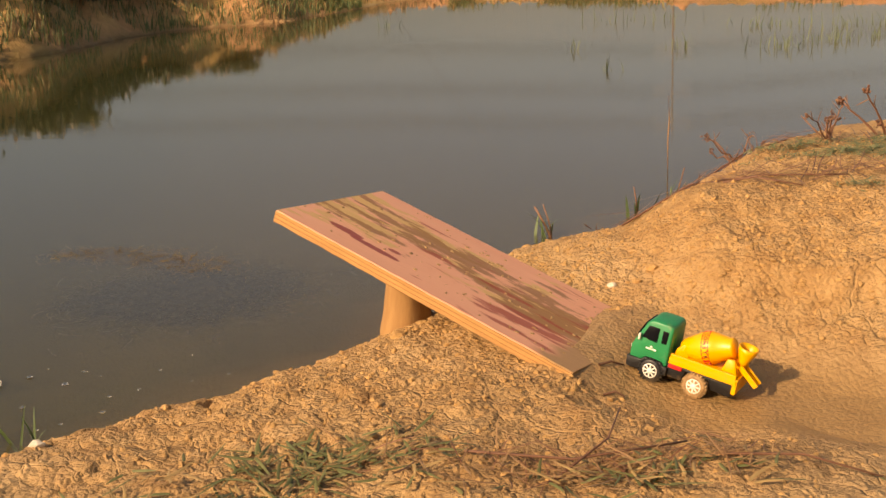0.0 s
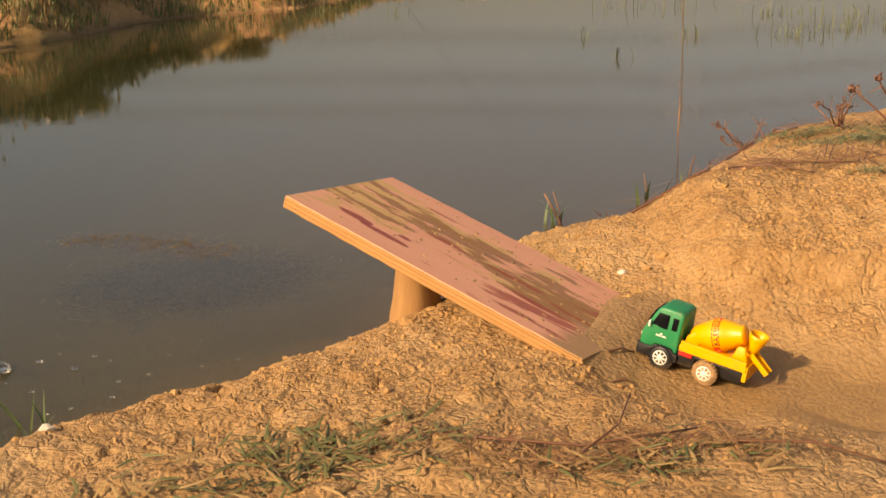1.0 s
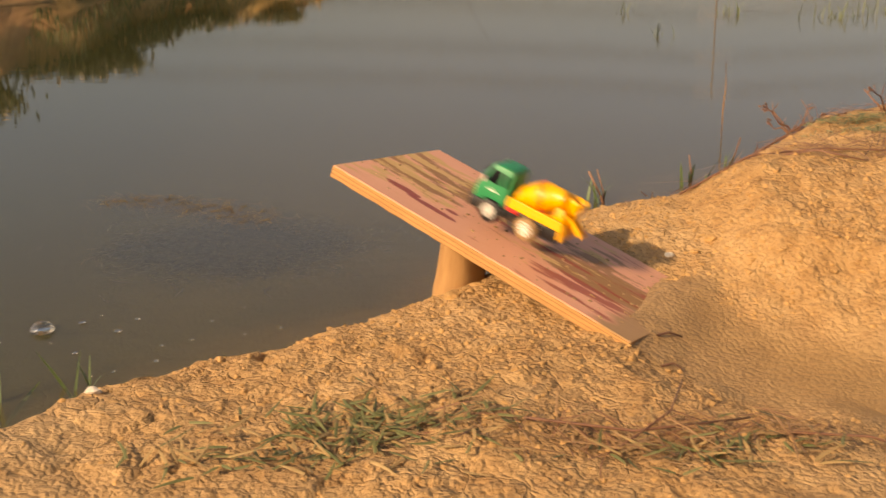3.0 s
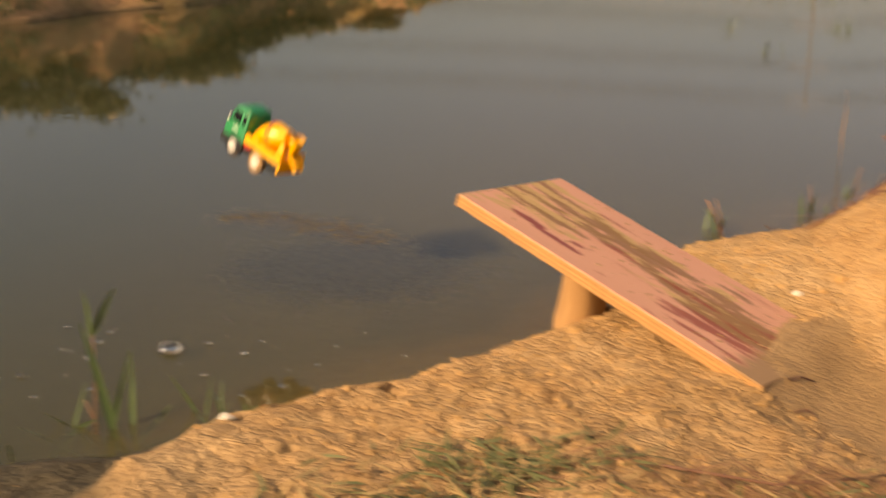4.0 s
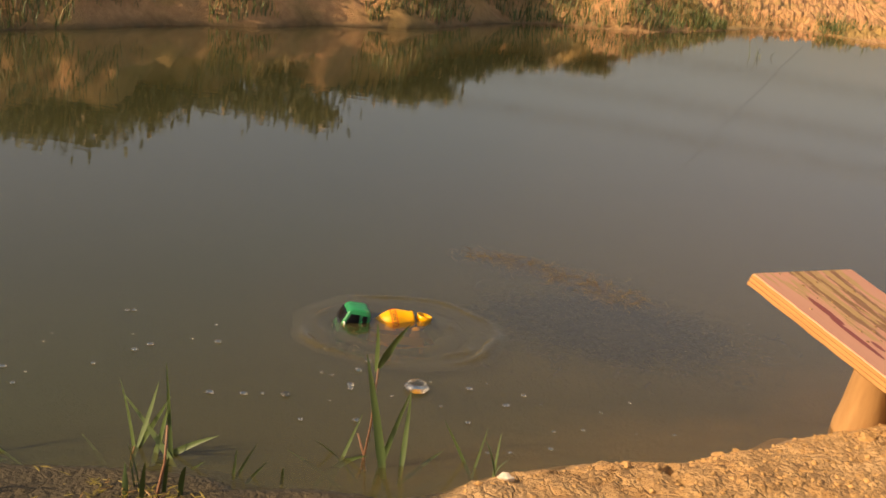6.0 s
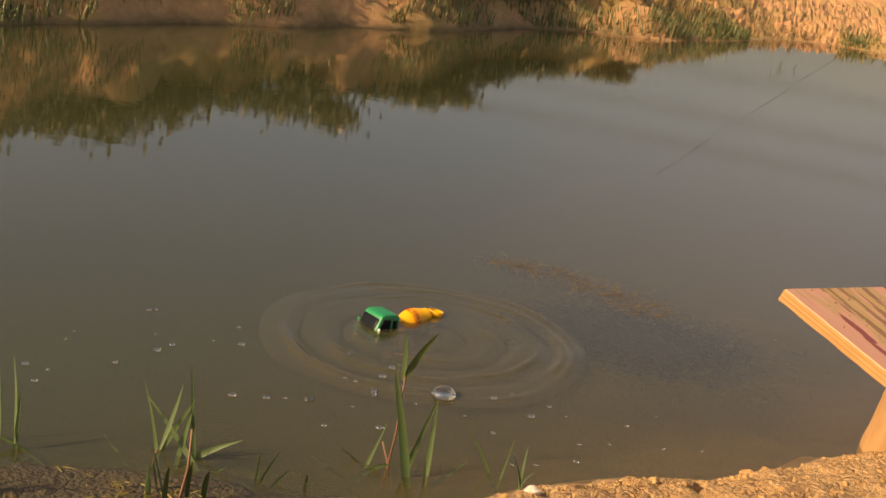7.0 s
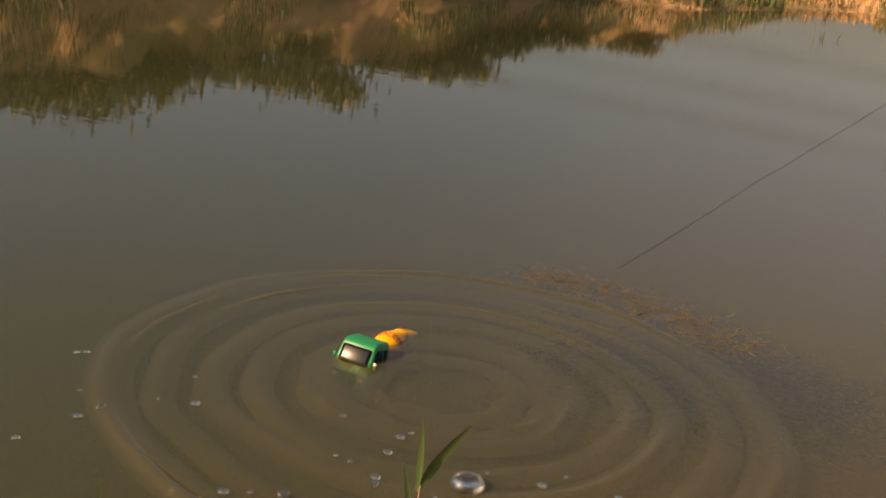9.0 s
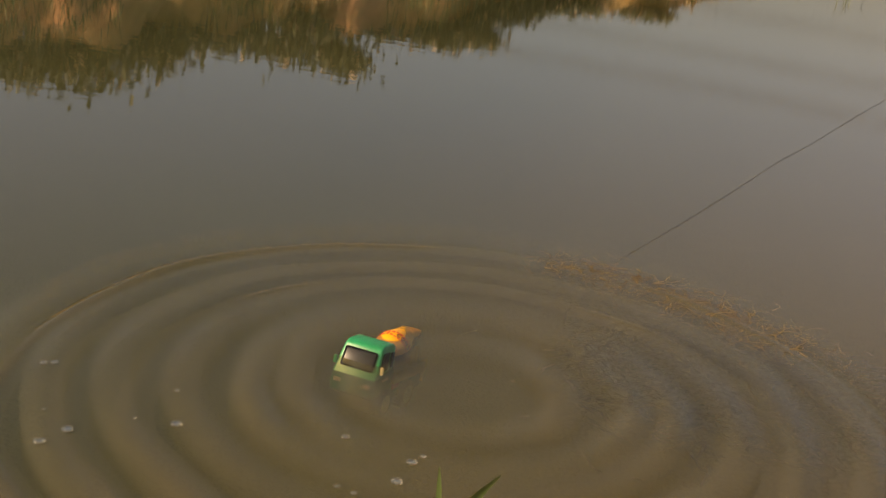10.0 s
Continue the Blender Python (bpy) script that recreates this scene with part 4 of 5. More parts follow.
def build_dead_branch(stems, label):
    """Sprawling dead stems, each through three places, with dark seed heads at some tips."""
    t = tagged(new("dead_branch"), label, "branch", "dead plants on the bank")
    foot = Vector(stems[0][0])
    t.location = (foot.x, foot.y, ground_z(foot.x, foot.y))
    for k, pts in enumerate(stems):
        a, b, c = (Vector(p) - t.location for p in pts)
        bm = bmesh.new()
        stalk(bm, [a, a.lerp(b, 0.5) + Vector((0, 0, 0.006)), b, b.lerp(c, 0.5) - Vector((0, 0, 0.005)), c], 0.0052 - 0.0004 * k, 0.0022, 6)
        for j in range(3):
            q = b.lerp(c, rng.uniform(0, 0.9))
            stalk(bm, [q, q + Vector((rng.uniform(-0.04, 0.02), rng.uniform(-0.03, 0.03), rng.uniform(-0.02, 0.04)))], 0.0020, 0.0010, 4)
        st = part("stalk", smooth(bm), TWIG, t)
        if k in (1, 2, 3):
            bm = bmesh.new()
            for j in range(14):
                q = c + Vector((rng.gauss(0, 0.006), rng.gauss(0, 0.006), rng.gauss(0, 0.006)))
                bmesh.ops.create_icosphere(bm, subdivisions=1, radius=rng.uniform(0.003, 0.006), matrix=Matrix.Translation(q))
            part("seed_head", bm, TWIG, st, "dark dry seed head")


build_dead_branch((((1.33, 3.40, 0.05), (1.20, 3.42, 0.14), (1.07, 3.45, 0.27)),
                   ((1.32, 3.37, 0.11), (1.23, 3.38, 0.18), (1.14, 3.40, 0.20)),
                   ((1.32, 3.44, 0.17), (1.24, 3.45, 0.26), (1.19, 3.46, 0.31)),
                   ((1.31, 3.42, 0.21), (1.27, 3.40, 0.29), (1.23, 3.38, 0.35)),
                   ((1.20, 3.42, 0.14), (1.11, 3.37, 0.12), (1.07, 3.35, 0.09)),
                   ((1.30, 3.45, 0.11), (1.18, 3.42, 0.11), (1.10, 3.40, 0.14))), "sprawling reddish dead branch with dark seed heads")
build_dead_plant(1.36, 3.36, 10, 0.16, "reddish dry branching plant with seed heads")
build_dead_plant(1.16, 3.48, 60, 0.13, "low tangled dry plant on the mound")
build_dead_plant(1.50, 3.40, 150, 0.22, "tall dry branching plant with dark seed heads")
build_dead_plant(0.93, 3.62, 200, 0.13, "low tangled dry plant at the water's edge")


# ---- clods and crumbs of mud ----
def lump(bm, p, r):
    made = bmesh.ops.create_icosphere(bm, subdivisions=1, radius=r, matrix=Matrix.Translation(p))
    k = rng.uniform(0, 50)
    for v in made["verts"]:
        d = v.co - p
        d = d * (1 + 0.5 * noise.noise(d * (0.9 / r) + Vector((k, k, 0))))
        d.z *= 0.75
        v.co = p + d


def join_lumps(name, label, spots, low, high):
    verts, faces = [], []
    bm0 = bmesh.new()
    bmesh.ops.create_icosphere(bm0, subdivisions=1, radius=1)
    base = np.array([v.co[:] for v in bm0.verts])
    tri = np.array([[v.index for v in f.verts] for f in bm0.faces])
    bm0.free()
    r = np.random.default_rng(5)
    pts = np.concatenate([np.stack([r.normal(x, rx * 0.55, n), r.normal(y, ry * 0.55, n)], 1) for x, y, rx, ry, n in spots])
    z, wet, clay, silt, dark = relief(pts[:, 0], pts[:, 1])
    ok = (z > 0.006) & (wet < 0.6) & (pts[:, 1] > 1.0)
    pts, z = pts[ok], z[ok]
    size = low + (high - low) * r.random(len(pts)) ** 5
    for p, h, s in zip(pts, z, size):
        shape = base * (1 + r.normal(0, 0.20, (len(base), 1))) * s * np.array([1, r.uniform(0.7, 1.2), r.uniform(0.55, 0.85)])
        faces.append(tri + len(verts) * len(base))
        verts.append(shape + (p[0], p[1], h - s * 0.05))
    me = bpy.data.meshes.new(name)
    me.from_pydata(np.concatenate(verts).tolist(), [], np.concatenate(faces).tolist())
    me.materials.append(CLOD)
    return tagged(new(name, me), label, "mud clods", kind="stuff")


join_lumps("mud_crumbs", "dry crumbs and clods of ochre mud on the bank", [(0.0, 2.1, 0.55, 0.30, 3800), (-0.35, 1.9, 0.5, 0.25, 900), (0.35, 2.65, 0.35, 0.30, 2200), (0.9, 2.55, 0.6, 0.35, 5200), (1.2, 3.2, 0.6, 0.5, 1500), (0.75, 2.35, 0.5, 0.14, 2200), (0.9, 1.6, 0.6, 0.2, 600), (0.1, 1.65, 0.7, 0.2, 800), (-0.1, 2.33, 0.15, 0.08, 300)], 0.0009, 0.0070)


def build_stone(name, x, y, size, material, label, category, sink=0.3):
    bm = bmesh.new()
    bmesh.ops.create_icosphere(bm, subdivisions=2, radius=1)
    for v in bm.verts:
        v.co = v.co * (1 + 0.45 * noise.noise(v.co * 1.4 + Vector((x * 9, y * 9, 0))))
        v.co = Vector((v.co.x * size, v.co.y * size * 0.8, v.co.z * size * 0.6))
    ob = part(name, bm, material)
    ob.location = (x, y, ground_z(x, y) + size * 0.6 * (1 - 2 * sink) * 0.5)
    return tagged(ob, label, category)


PALE = plain("pale_stone", (0.62, 0.55, 0.44), 0.8, vary=0.2, scale=80, bump=0.3)
build_stone("pebble", 0.365, 2.47, 0.011, PALE, "small pale pebble half sunk in mud", "stone")
build_stone("pebble", -0.70, 1.85, 0.014, PALE, "small pale pebble on the muddy edge", "stone")
for x, y, size in ((0.20, 2.93, 0.022), (0.215, 2.90, 0.014), (-0.36, 2.20, 0.016), (-0.33, 2.22, 0.012), (-0.10, 2.30, 0.016), (0.05, 2.34, 0.014), (0.46, 2.50, 0.015), (-0.05, 2.37, 0.012), (0.42, 2.47, 0.011), (-0.52, 2.02, 0.012)):
    build_stone("mud_clod", x, y, size, CLOD, "rough clod of dry ochre mud", "mud clod")


def build_stick(pts, r, label):
    bm = bmesh.new()
    stalk(bm, [Vector((x, y, ground_z(x, y) + h)) for x, y, h in pts], r, r * 0.6, 6)
    return tagged(part("twig", smooth(bm), TWIG), label, "twig", "twigs on the mud")


build_stick(((0.285, 2.085, 0.004), (0.31, 2.105, 0.008), (0.335, 2.115, 0.004)), 0.0028, "short dark twig stuck in wet mud")
build_stick(((0.28, 2.00, 0.003), (0.305, 2.015, 0.006), (0.32, 2.005, 0.004)), 0.0024, "short dark twig stuck in wet mud")
build_stick(((0.44, 2.80, 0.004), (0.62, 2.88, 0.010), (0.80, 2.86, 0.008), (0.98, 2.78, 0.004)), 0.003, "long dry stalk lying along the mound")
build_stick(((0.62, 2.90, 0.006), (0.76, 2.80, 0.012), (0.86, 2.74, 0.006)), 0.003, "dry forked stalk lying on the mound")
build_stick(((0.60, 3.16, 0.006), (0.75, 3.34, 0.015), (0.92, 3.50, 0.020), (1.05, 3.52, 0.008)), 0.0034, "dry stalk lying along the shore")
build_stick(((0.46, 2.98, 0.004), (0.55, 3.08, 0.012), (0.66, 3.14, 0.006)), 0.0028, "pale dry stalk lying along the shore")
build_stick(((0.02, 1.66, 0.012), (0.18, 1.62, 0.022), (0.36, 1.66, 0.014)), 0.0026, "dry brown stalk over flattened grass")
build_stick(((0.15, 1.58, 0.012), (0.24, 1.66, 0.030), (0.27, 1.74, 0.05)), 0.0022, "dry brown stalk over flattened grass")
build_stick(((0.40, 1.60, 0.010), (0.52, 1.60, 0.018), (0.62, 1.55, 0.008)), 0.0024, "dry brown stalk over flattened grass")
build_tuft(0.80, 1.66, [(0, 0, 80, 0.035, 0.0025, 0.1), (0.004, 0, 20, 0.025, 0.002, 0.6)], "tiny green seedling in the mud", "seedlings", 0)


def build_mud_specks():
    """Bits of mud thrown onto the board."""
    bm = bmesh.new()
    r = random.Random(31)
    for _ in range(130):
        u, w = PLANK_L * r.random() ** 1.3, -PLANK_W * r.uniform(0.05, 0.95)
        s = r.uniform(0.0012, 0.0042)
        bmesh.ops.create_icosphere(bm, subdivisions=1, radius=1, matrix=PLANK @ pose(u, w, PLANK_T + 0.0008, 0, 0, r.uniform(0, 360)) @ Matrix.Diagonal((s * 1.4, s, s * 0.6, 1)))
    return tagged(part("mud_specks", bm, MUDDY), "specks of brown mud thrown onto the board", "mud", kind="stuff")


build_mud_specks()
lying("yellow_moss", leaf_material("yellow_moss", (0.16, 0.13, 0.02), (0.30, 0.23, 0.04), (0.2, 0.1, 0.03), 0.2), "yellowish moss on the wet shore", [(-1.20, 1.62, 0.16, 0.05, 0.6), (-1.50, 1.47, 0.2, 0.06, 0.4)], 330, 0.008, 0.022, 0.0016, 0.9, "moss")


# ---- pond: weed, bubbles ----
def strand(bm, p, a, length, width, wave):
    """A limp strand drifting level in the water."""
    rows = []
    for i in range(5):
        way = Vector((math.cos(a), math.sin(a), 0))
        side = Vector((-way.y, way.x, rng.uniform(-0.3, 0.3))) * width * (1 - 0.18 * i)
        rows.append((bm.verts.new(p - side), bm.verts.new(p + side)))
        p = p + way * length / 4 + Vector((0, 0, rng.uniform(-0.003, 0.002)))
        a += rng.uniform(-wave, wave)
    for r, q in zip(rows, rows[1:]):
        bm.faces.new((r[0], r[1], q[1], q[0]))


def build_weed():
    bm = bmesh.new()
    for _ in range(2600):
        x, y = -0.66 + rng.gauss(0, 0.13), 2.87 + rng.gauss(0, 0.10)
        strand(bm, Vector((x, y, rng.uniform(-0.045, -0.004))), rng.uniform(0, 6.28), rng.uniform(0.03, 0.08), 0.0030, 0.9)
    tagged(part("submerged_weed", bm, WEED), "dark mat of weed just under the water", "water weed", kind="stuff")
    bm = bmesh.new()
    for _ in range(360):
        f = rng.uniform(-1, 1)
        x, y = -0.84 + 0.22 * f + rng.gauss(0, 0.045), 3.21 - 0.10 * f - 0.05 * f * f + rng.gauss(0, 0.035)
        strand(bm, Vector((x, y, rng.uniform(-0.006, 0.0012))), rng.uniform(0, 6.28), rng.uniform(0.03, 0.08), 0.0018, 0.8)
    tagged(part("floating_weed", bm, WEEDTOP), "tan fringe of weed at the water's surface", "water weed", kind="stuff")


build_weed()


build_weed()


def film_material():
    m, nt, p = mat("bubble_film")
    out = nt.nodes["Material Output"]
    clear = node(nt, "BsdfTransparent", {"Color": (0.93, 0.93, 0.9, 1)})
    gloss = node(nt, "BsdfGlossy", {"Color": (1, 1, 1, 1), "Roughness": 0.08})
    f = node(nt, "LayerWeight", {"Blend": 0.35})
    mx = node(nt, "MixShader", {0: math_of(nt, "ADD", math_of(nt, "MULTIPLY", f.outputs["Fresnel"], 0.8), 0.05), 1: clear.outputs[0], 2: gloss.outputs[0]})
    nt.links.new(mx.outputs[0], out.inputs["Surface"])
    return m


FILM = film_material()


def dome(r):
    bm = bmesh.new()
    lathe(bm, [(r * math.cos(a), r * 0.75 * math.sin(a)) for a in (0, 0.25, 0.5, 0.75, 1.0, 1.25, 1.45)], 20)
    smooth(bm)
    return bm


bubble = tagged(part("bubble", dome(0.010), FILM), "clear bubble floating on the pond", "bubble", "bubbles on the pond")
bubble.location = (-1.192, 2.112, 0)
big_bubble = tagged(part("bubble", dome(0.026), FILM), "large clear bubble floating near the bank", "bubble", "bubbles on the pond")
bub_spots = [(-1.671, 1.926), (-1.813, 2.002), (-1.74, 2.133), (-0.6, 2.32), (-0.52, 2.25), (-0.45, 2.28), (-0.62, 2.22), (-0.9, 2.2), (-0.55, 2.4)]
for _ in range(42):
    bub_spots.append((rng.uniform(-1.75, -0.55), rng.uniform(1.95, 2.4)))
for x, y in bub_spots:
    if x > -0.9 and y < 2.06 + (x + 0.62) * 0.6:
        continue
    s = rng.choice((0.35, 0.45, 0.6, 0.8))
    b = copy_thing(bubble, pose(x, y, 0.0005))
    b.scale = (s, s, s * 0.7)


def build_thread():
    """A thin line afloat, its near end at the origin."""
    bm = bmesh.new()
    way = [Vector((0.02 * noise.noise(Vector((i * 0.5, 3, 0))), 0.4 * i, 0.0015)) for i in range(17)]
    stalk(bm, way, 0.0004, 0.0008, 5)
    return tagged(part("floating_thread", smooth(bm), plain("dark_line", (0.05, 0.045, 0.04), 0.7)), "thin dark line drifting on the pond", "thread")


thread = build_thread()


# ---- far bank ----
def build_bank_grass():
    bm = bmesh.new()
    r = random.Random(11)
    line = [Vector((*p, 0)) for p in FAR_SHORE[2:21]]
    for a, b in zip(line, line[1:]):
        n = int((b - a).length * 950)
        dense = 0.25 + 0.75 * noise.noise(a * 1.7 + Vector((3, 1, 0)))
        for _ in range(int(n * max(0.3, min(1, dense + 0.4)))):
            p = a.lerp(b, r.random()) + Vector((b.y - a.y, a.x - b.x, 0)).normalized() * -abs(r.gauss(0, 0.28)) + (b - a).normalized() * r.gauss(0, 0.05)
            if noise.noise(Vector((p.x * 0.9, p.y * 0.9, 4.0))) < -0.12:
                continue
            z = ground_z(p.x, p.y)
            if z < -0.03:
                continue
            w = r.uniform(0, 6.28)
            blade(bm, Vector((p.x, p.y, z - 0.01)), Vector((math.cos(w), math.sin(w), 0)), r.uniform(0.05, 0.15), 0.0050, r.uniform(0.2, 0.9), 3)
    tagged(part("bank_grass", bm, FARGRASS), "green and straw-coloured grass along the far bank", "grass", kind="stuff")


build_bank_grass()


def build_slope_grass():
    """Dry olive grass over the slope and the crest of the far bank."""
    r = random.Random(17)
    line = [Vector((*p, 0)) for p in FAR_SHORE[2:17]]
    bm = bmesh.new()
    for a, b in zip(line, line[1:]):
        out = Vector((a.y - b.y, b.x - a.x, 0)).normalized()
        for _ in range(int((b - a).length * 1500)):
            p = a.lerp(b, r.random()) + out * r.uniform(0.15, 1.5)
            if noise.noise(Vector((p.x * 1.3, p.y * 1.3, 9.0))) < -0.05:
                continue
            w = r.uniform(0, 6.28)
            blade(bm, Vector((p.x, p.y, ground_z(p.x, p.y) - 0.01)), Vector((math.cos(w), math.sin(w), 0)), r.uniform(0.04, 0.13), 0.0050, r.uniform(0.2, 1.0), 2)
    dry = leaf_material("dry_bank_grass", (0.17, 0.125, 0.040), (0.36, 0.26, 0.095), (0.48, 0.36, 0.18), 0.25)
    tagged(part("slope_grass", bm, dry), "dry olive grass over the far bank's slope", "grass", kind="stuff")


build_slope_grass()


def build_shrub(x, y, w, h, seed):
    r = random.Random(seed)
    t = tagged(new("shrub"), "dark green leafy shrub on the clay bank", "shrub", "shrubs on the far bank")
    t.location = (x, y, ground_z(x, y) - 0.02)
    bm = bmesh.new()
    tips = []
    for k in range(6):
        a = r.uniform(0, 6.28)
        tip = Vector((w * 0.4 * math.cos(a), w * 0.3 * math.sin(a), h * r.uniform(0.5, 0.9)))
        stalk(bm, [Vector((0, 0, 0)), tip * 0.5 + Vector((0, 0, 0.05 * h)), tip], 0.012, 0.004)
        tips.append(tip)
    part("trunk", smooth(bm), TWIG, t, "brown woody stems")
    bm = bmesh.new()
    for _ in range(1300):
        c = r.choice(tips) * r.uniform(0.55, 1.1)
        p = c + Vector((r.gauss(0, w * 0.16), r.gauss(0, w * 0.16), r.gauss(0, h * 0.13)))
        s = r.uniform(0.014, 0.032)
        m = Matrix.Translation(p) @ Euler((r.uniform(0, 3), r.uniform(0, 3), r.uniform(0, 6))).to_matrix().to_4x4()
        q = [bm.verts.new(m @ Vector(c)) for c in ((-s * 1.5, 0, 0), (0, -s * 0.6, 0.004), (s * 1.5, 0, 0), (0, s * 0.6, 0.004))]
        bm.faces.new(q)
    part("crown", bm, SHRUB, t, "uneven crown of small dark leaves")


for k, (x, y, w, h) in enumerate(((-6.5, 6.0, 1.0, 0.34), (-6.0, 6.6, 0.9, 0.30), (-5.75, 7.0, 0.8, 0.36), (-5.5, 7.3, 0.8, 0.40), (-5.25, 7.6, 0.8, 0.38), (-5.0, 7.9, 0.7, 0.30), (-4.8, 8.15, 0.7, 0.26),
                                  (-4.55, 8.5, 0.7, 0.26), (-4.3, 8.8, 0.6, 0.24), (-4.1, 9.05, 0.6, 0.34), (-3.85, 9.4, 0.6, 0.22), (-3.6, 9.7, 0.6, 0.22), (-3.4, 10.0, 0.6, 0.24), (-3.2, 10.35, 0.6, 0.22),
                                  (-3.05, 10.7, 0.5, 0.18), (-2.75, 11.1, 0.5, 0.14), (-6.8, 5.4, 1.0, 0.4), (-2.2, 11.5, 0.4, 0.10))):
    build_shrub(x + 0.25, y - 0.30, w, h, 40 + k)


def build_pole():
    t = tagged(new("utility_pole"), "distant grey utility pole carrying cables beyond the pond", "utility pole")
    t.location = (11.6, 58, 0.0)
    bm = bmesh.new()
    lathe(bm, [(0.045, 0), (0.042, 3), (0.035, 10.4)], 12)
    part("pole", smooth(bm), plain("concrete", (0.16, 0.145, 0.125), 0.9), t)
    for z in (6.2, 8.2, 9.8):
        bm = bmesh.new()
        box(bm, (1.8, 0.12, 0.12), pose(0, 0, z))
        part("crossarm", bm, plain("galvanised_steel", (0.35, 0.35, 0.34), 0.6, 0.6), t)


build_pole()
CABLE = plain("cable_sheath", (0.03, 0.03, 0.03), 0.6)
for z, y in ((6.2, 58.0), (8.2, 58.0), (9.8, 58.0)):
    bm = bmesh.new()
    for a, b in ((-58, 11.6), (11.6, 75)):
        stalk(bm, [Vector((a + (b - a) * f, y, z - 1.1 * 4 * f * (1 - f) * ((b - a) / 70) ** 2)) for f in [i / 16 for i in range(17)]], 0.055, 0.055, 6)
    tagged(part("power_cable", smooth(bm), CABLE), "dark overhead cable far beyond the pond", "cable", "overhead cables")


# ---- splash and ripples ----
SPLASH = Vector((-1.09, 2.55, 0.0))


def droplet_material():
    m, nt, p = mat("splashed_water")
    p.inputs["Base Color"].default_value = (0.93, 0.93, 0.90, 1)
    p.inputs["Roughness"].default_value = 0.08
    p.inputs["IOR"].default_value = 1.33
    p.inputs["Transmission Weight"].default_value = 0.75
    return m


DROP = droplet_material()


def build_droplets():
    made = []
    r = random.Random(23)
    meshes = []
    for k in range(6):
        bm = bmesh.new()
        bmesh.ops.create_icosphere(bm, subdivisions=2, radius=1)
        for v in bm.verts:
            v.co = Vector((v.co.x, v.co.y, v.co.z * (1 + 0.6 * (v.co.z > 0)))) * (1 + 0.25 * noise.noise(v.co * 1.5 + Vector((k * 7, 0, 0))))
        smooth(bm)
        me = bpy.data.meshes.new("water_droplet")
        bm.to_mesh(me)
        bm.free()
        me.materials.append(DROP)
        meshes.append(me)
    for k in range(130):
        ob = tagged(new("water_droplet", meshes[k % 6]), "clear elongated drop of splashed water", "water drop", "splash drops")
        kind = k % 5
        if kind < 3:
            x, y = r.choice((-0.035, 0.04, 0.05)) + r.gauss(0, 0.02), r.gauss(0, 0.03)
            vz, vx, vy = r.uniform(0.35, 1.02), r.gauss(0.02, 0.05), r.gauss(0, 0.04)
        elif kind == 3:
            x, y, vz, vx, vy = r.gauss(-0.05, 0.03), r.gauss(0, 0.02), r.uniform(0.3, 0.6), r.uniform(-0.55, -0.2), r.gauss(0, 0.08)
        else:
            x, y, vz, vx, vy = r.gauss(0.06, 0.03), r.gauss(0, 0.02), r.uniform(0.3, 0.8), r.uniform(0.1, 0.4), r.gauss(0.05, 0.08)
        s = r.uniform(0.0014, 0.0040)
        ob.scale = (s * 0.8, s * 0.8, s * r.uniform(1.5, 4.5))
        made.append((ob, x, y, vx, vy, vz, r.uniform(4.34, 4.56)))
    return made


def build_plume(name_seed, count, wide, tall):
    """A ragged sheet of thrown water: many joined drops in a fan."""
    r = random.Random(name_seed)
    bm = bmesh.new()
    for _ in range(count):
        f = r.random() ** 0.8
        c = Vector((wide * f * r.gauss(0, 0.4), 0.4 * wide * f * r.gauss(0, 0.4), tall * f))
        s = 0.0030 * (1.15 - f) * r.uniform(0.5, 1.3)
        lean = Vector((c.x * 0.8, c.y, tall)).to_track_quat("Z", "Y").to_matrix().to_4x4()
        made = bmesh.ops.create_icosphere(bm, subdivisions=1, radius=1, matrix=Matrix.Translation(c) @ lean @ Matrix.Diagonal((s, s, s * r.uniform(1.5, 5), 1)))
    return tagged(part("splash_plume", smooth(bm), DROP), "ragged plume of splashed pond water", "splash", "splash plumes", kind="stuff")


def build_rings():
    made = []
    for k in range(30):
        radius = 0.06 + 0.032 * k
        bm = bmesh.new()
        prof = [(-0.028 + 0.007 * i, 0.0066 * (0.5 + 0.5 * math.cos(math.pi * (-0.028 + 0.007 * i) / 0.028)) - 0.002) for i in range(9)]
        seg = 96
        def at(i, u, z):
            a = 2 * math.pi * i / seg
            c, q = Vector((math.cos(a), math.sin(a), 0)), Vector((math.cos(a) * 1.6, math.sin(a) * 1.6, k * 0.7))
            r = radius + u + 0.018 * noise.noise(q * 1.5)
            h = (z + 0.002) * (0.85 + 0.95 * noise.noise(q + Vector((5, 0, 0)))) - 0.002
            return (r * c.x, r * c.y, h)
        rings = [[bm.verts.new(at(i, u, z)) for i in range(seg)] for u, z in prof]
        for a, b in zip(rings, rings[1:]):
            for i in range(seg):
                bm.faces.new((a[i], b[i], b[(i + 1) % seg], a[(i + 1) % seg]))
        ob = tagged(part("ripple", smooth(bm), WATER), "low circular ripple on the murky pond", "ripple", "ripples round the truck")
        made.append((ob, radius))
    return made


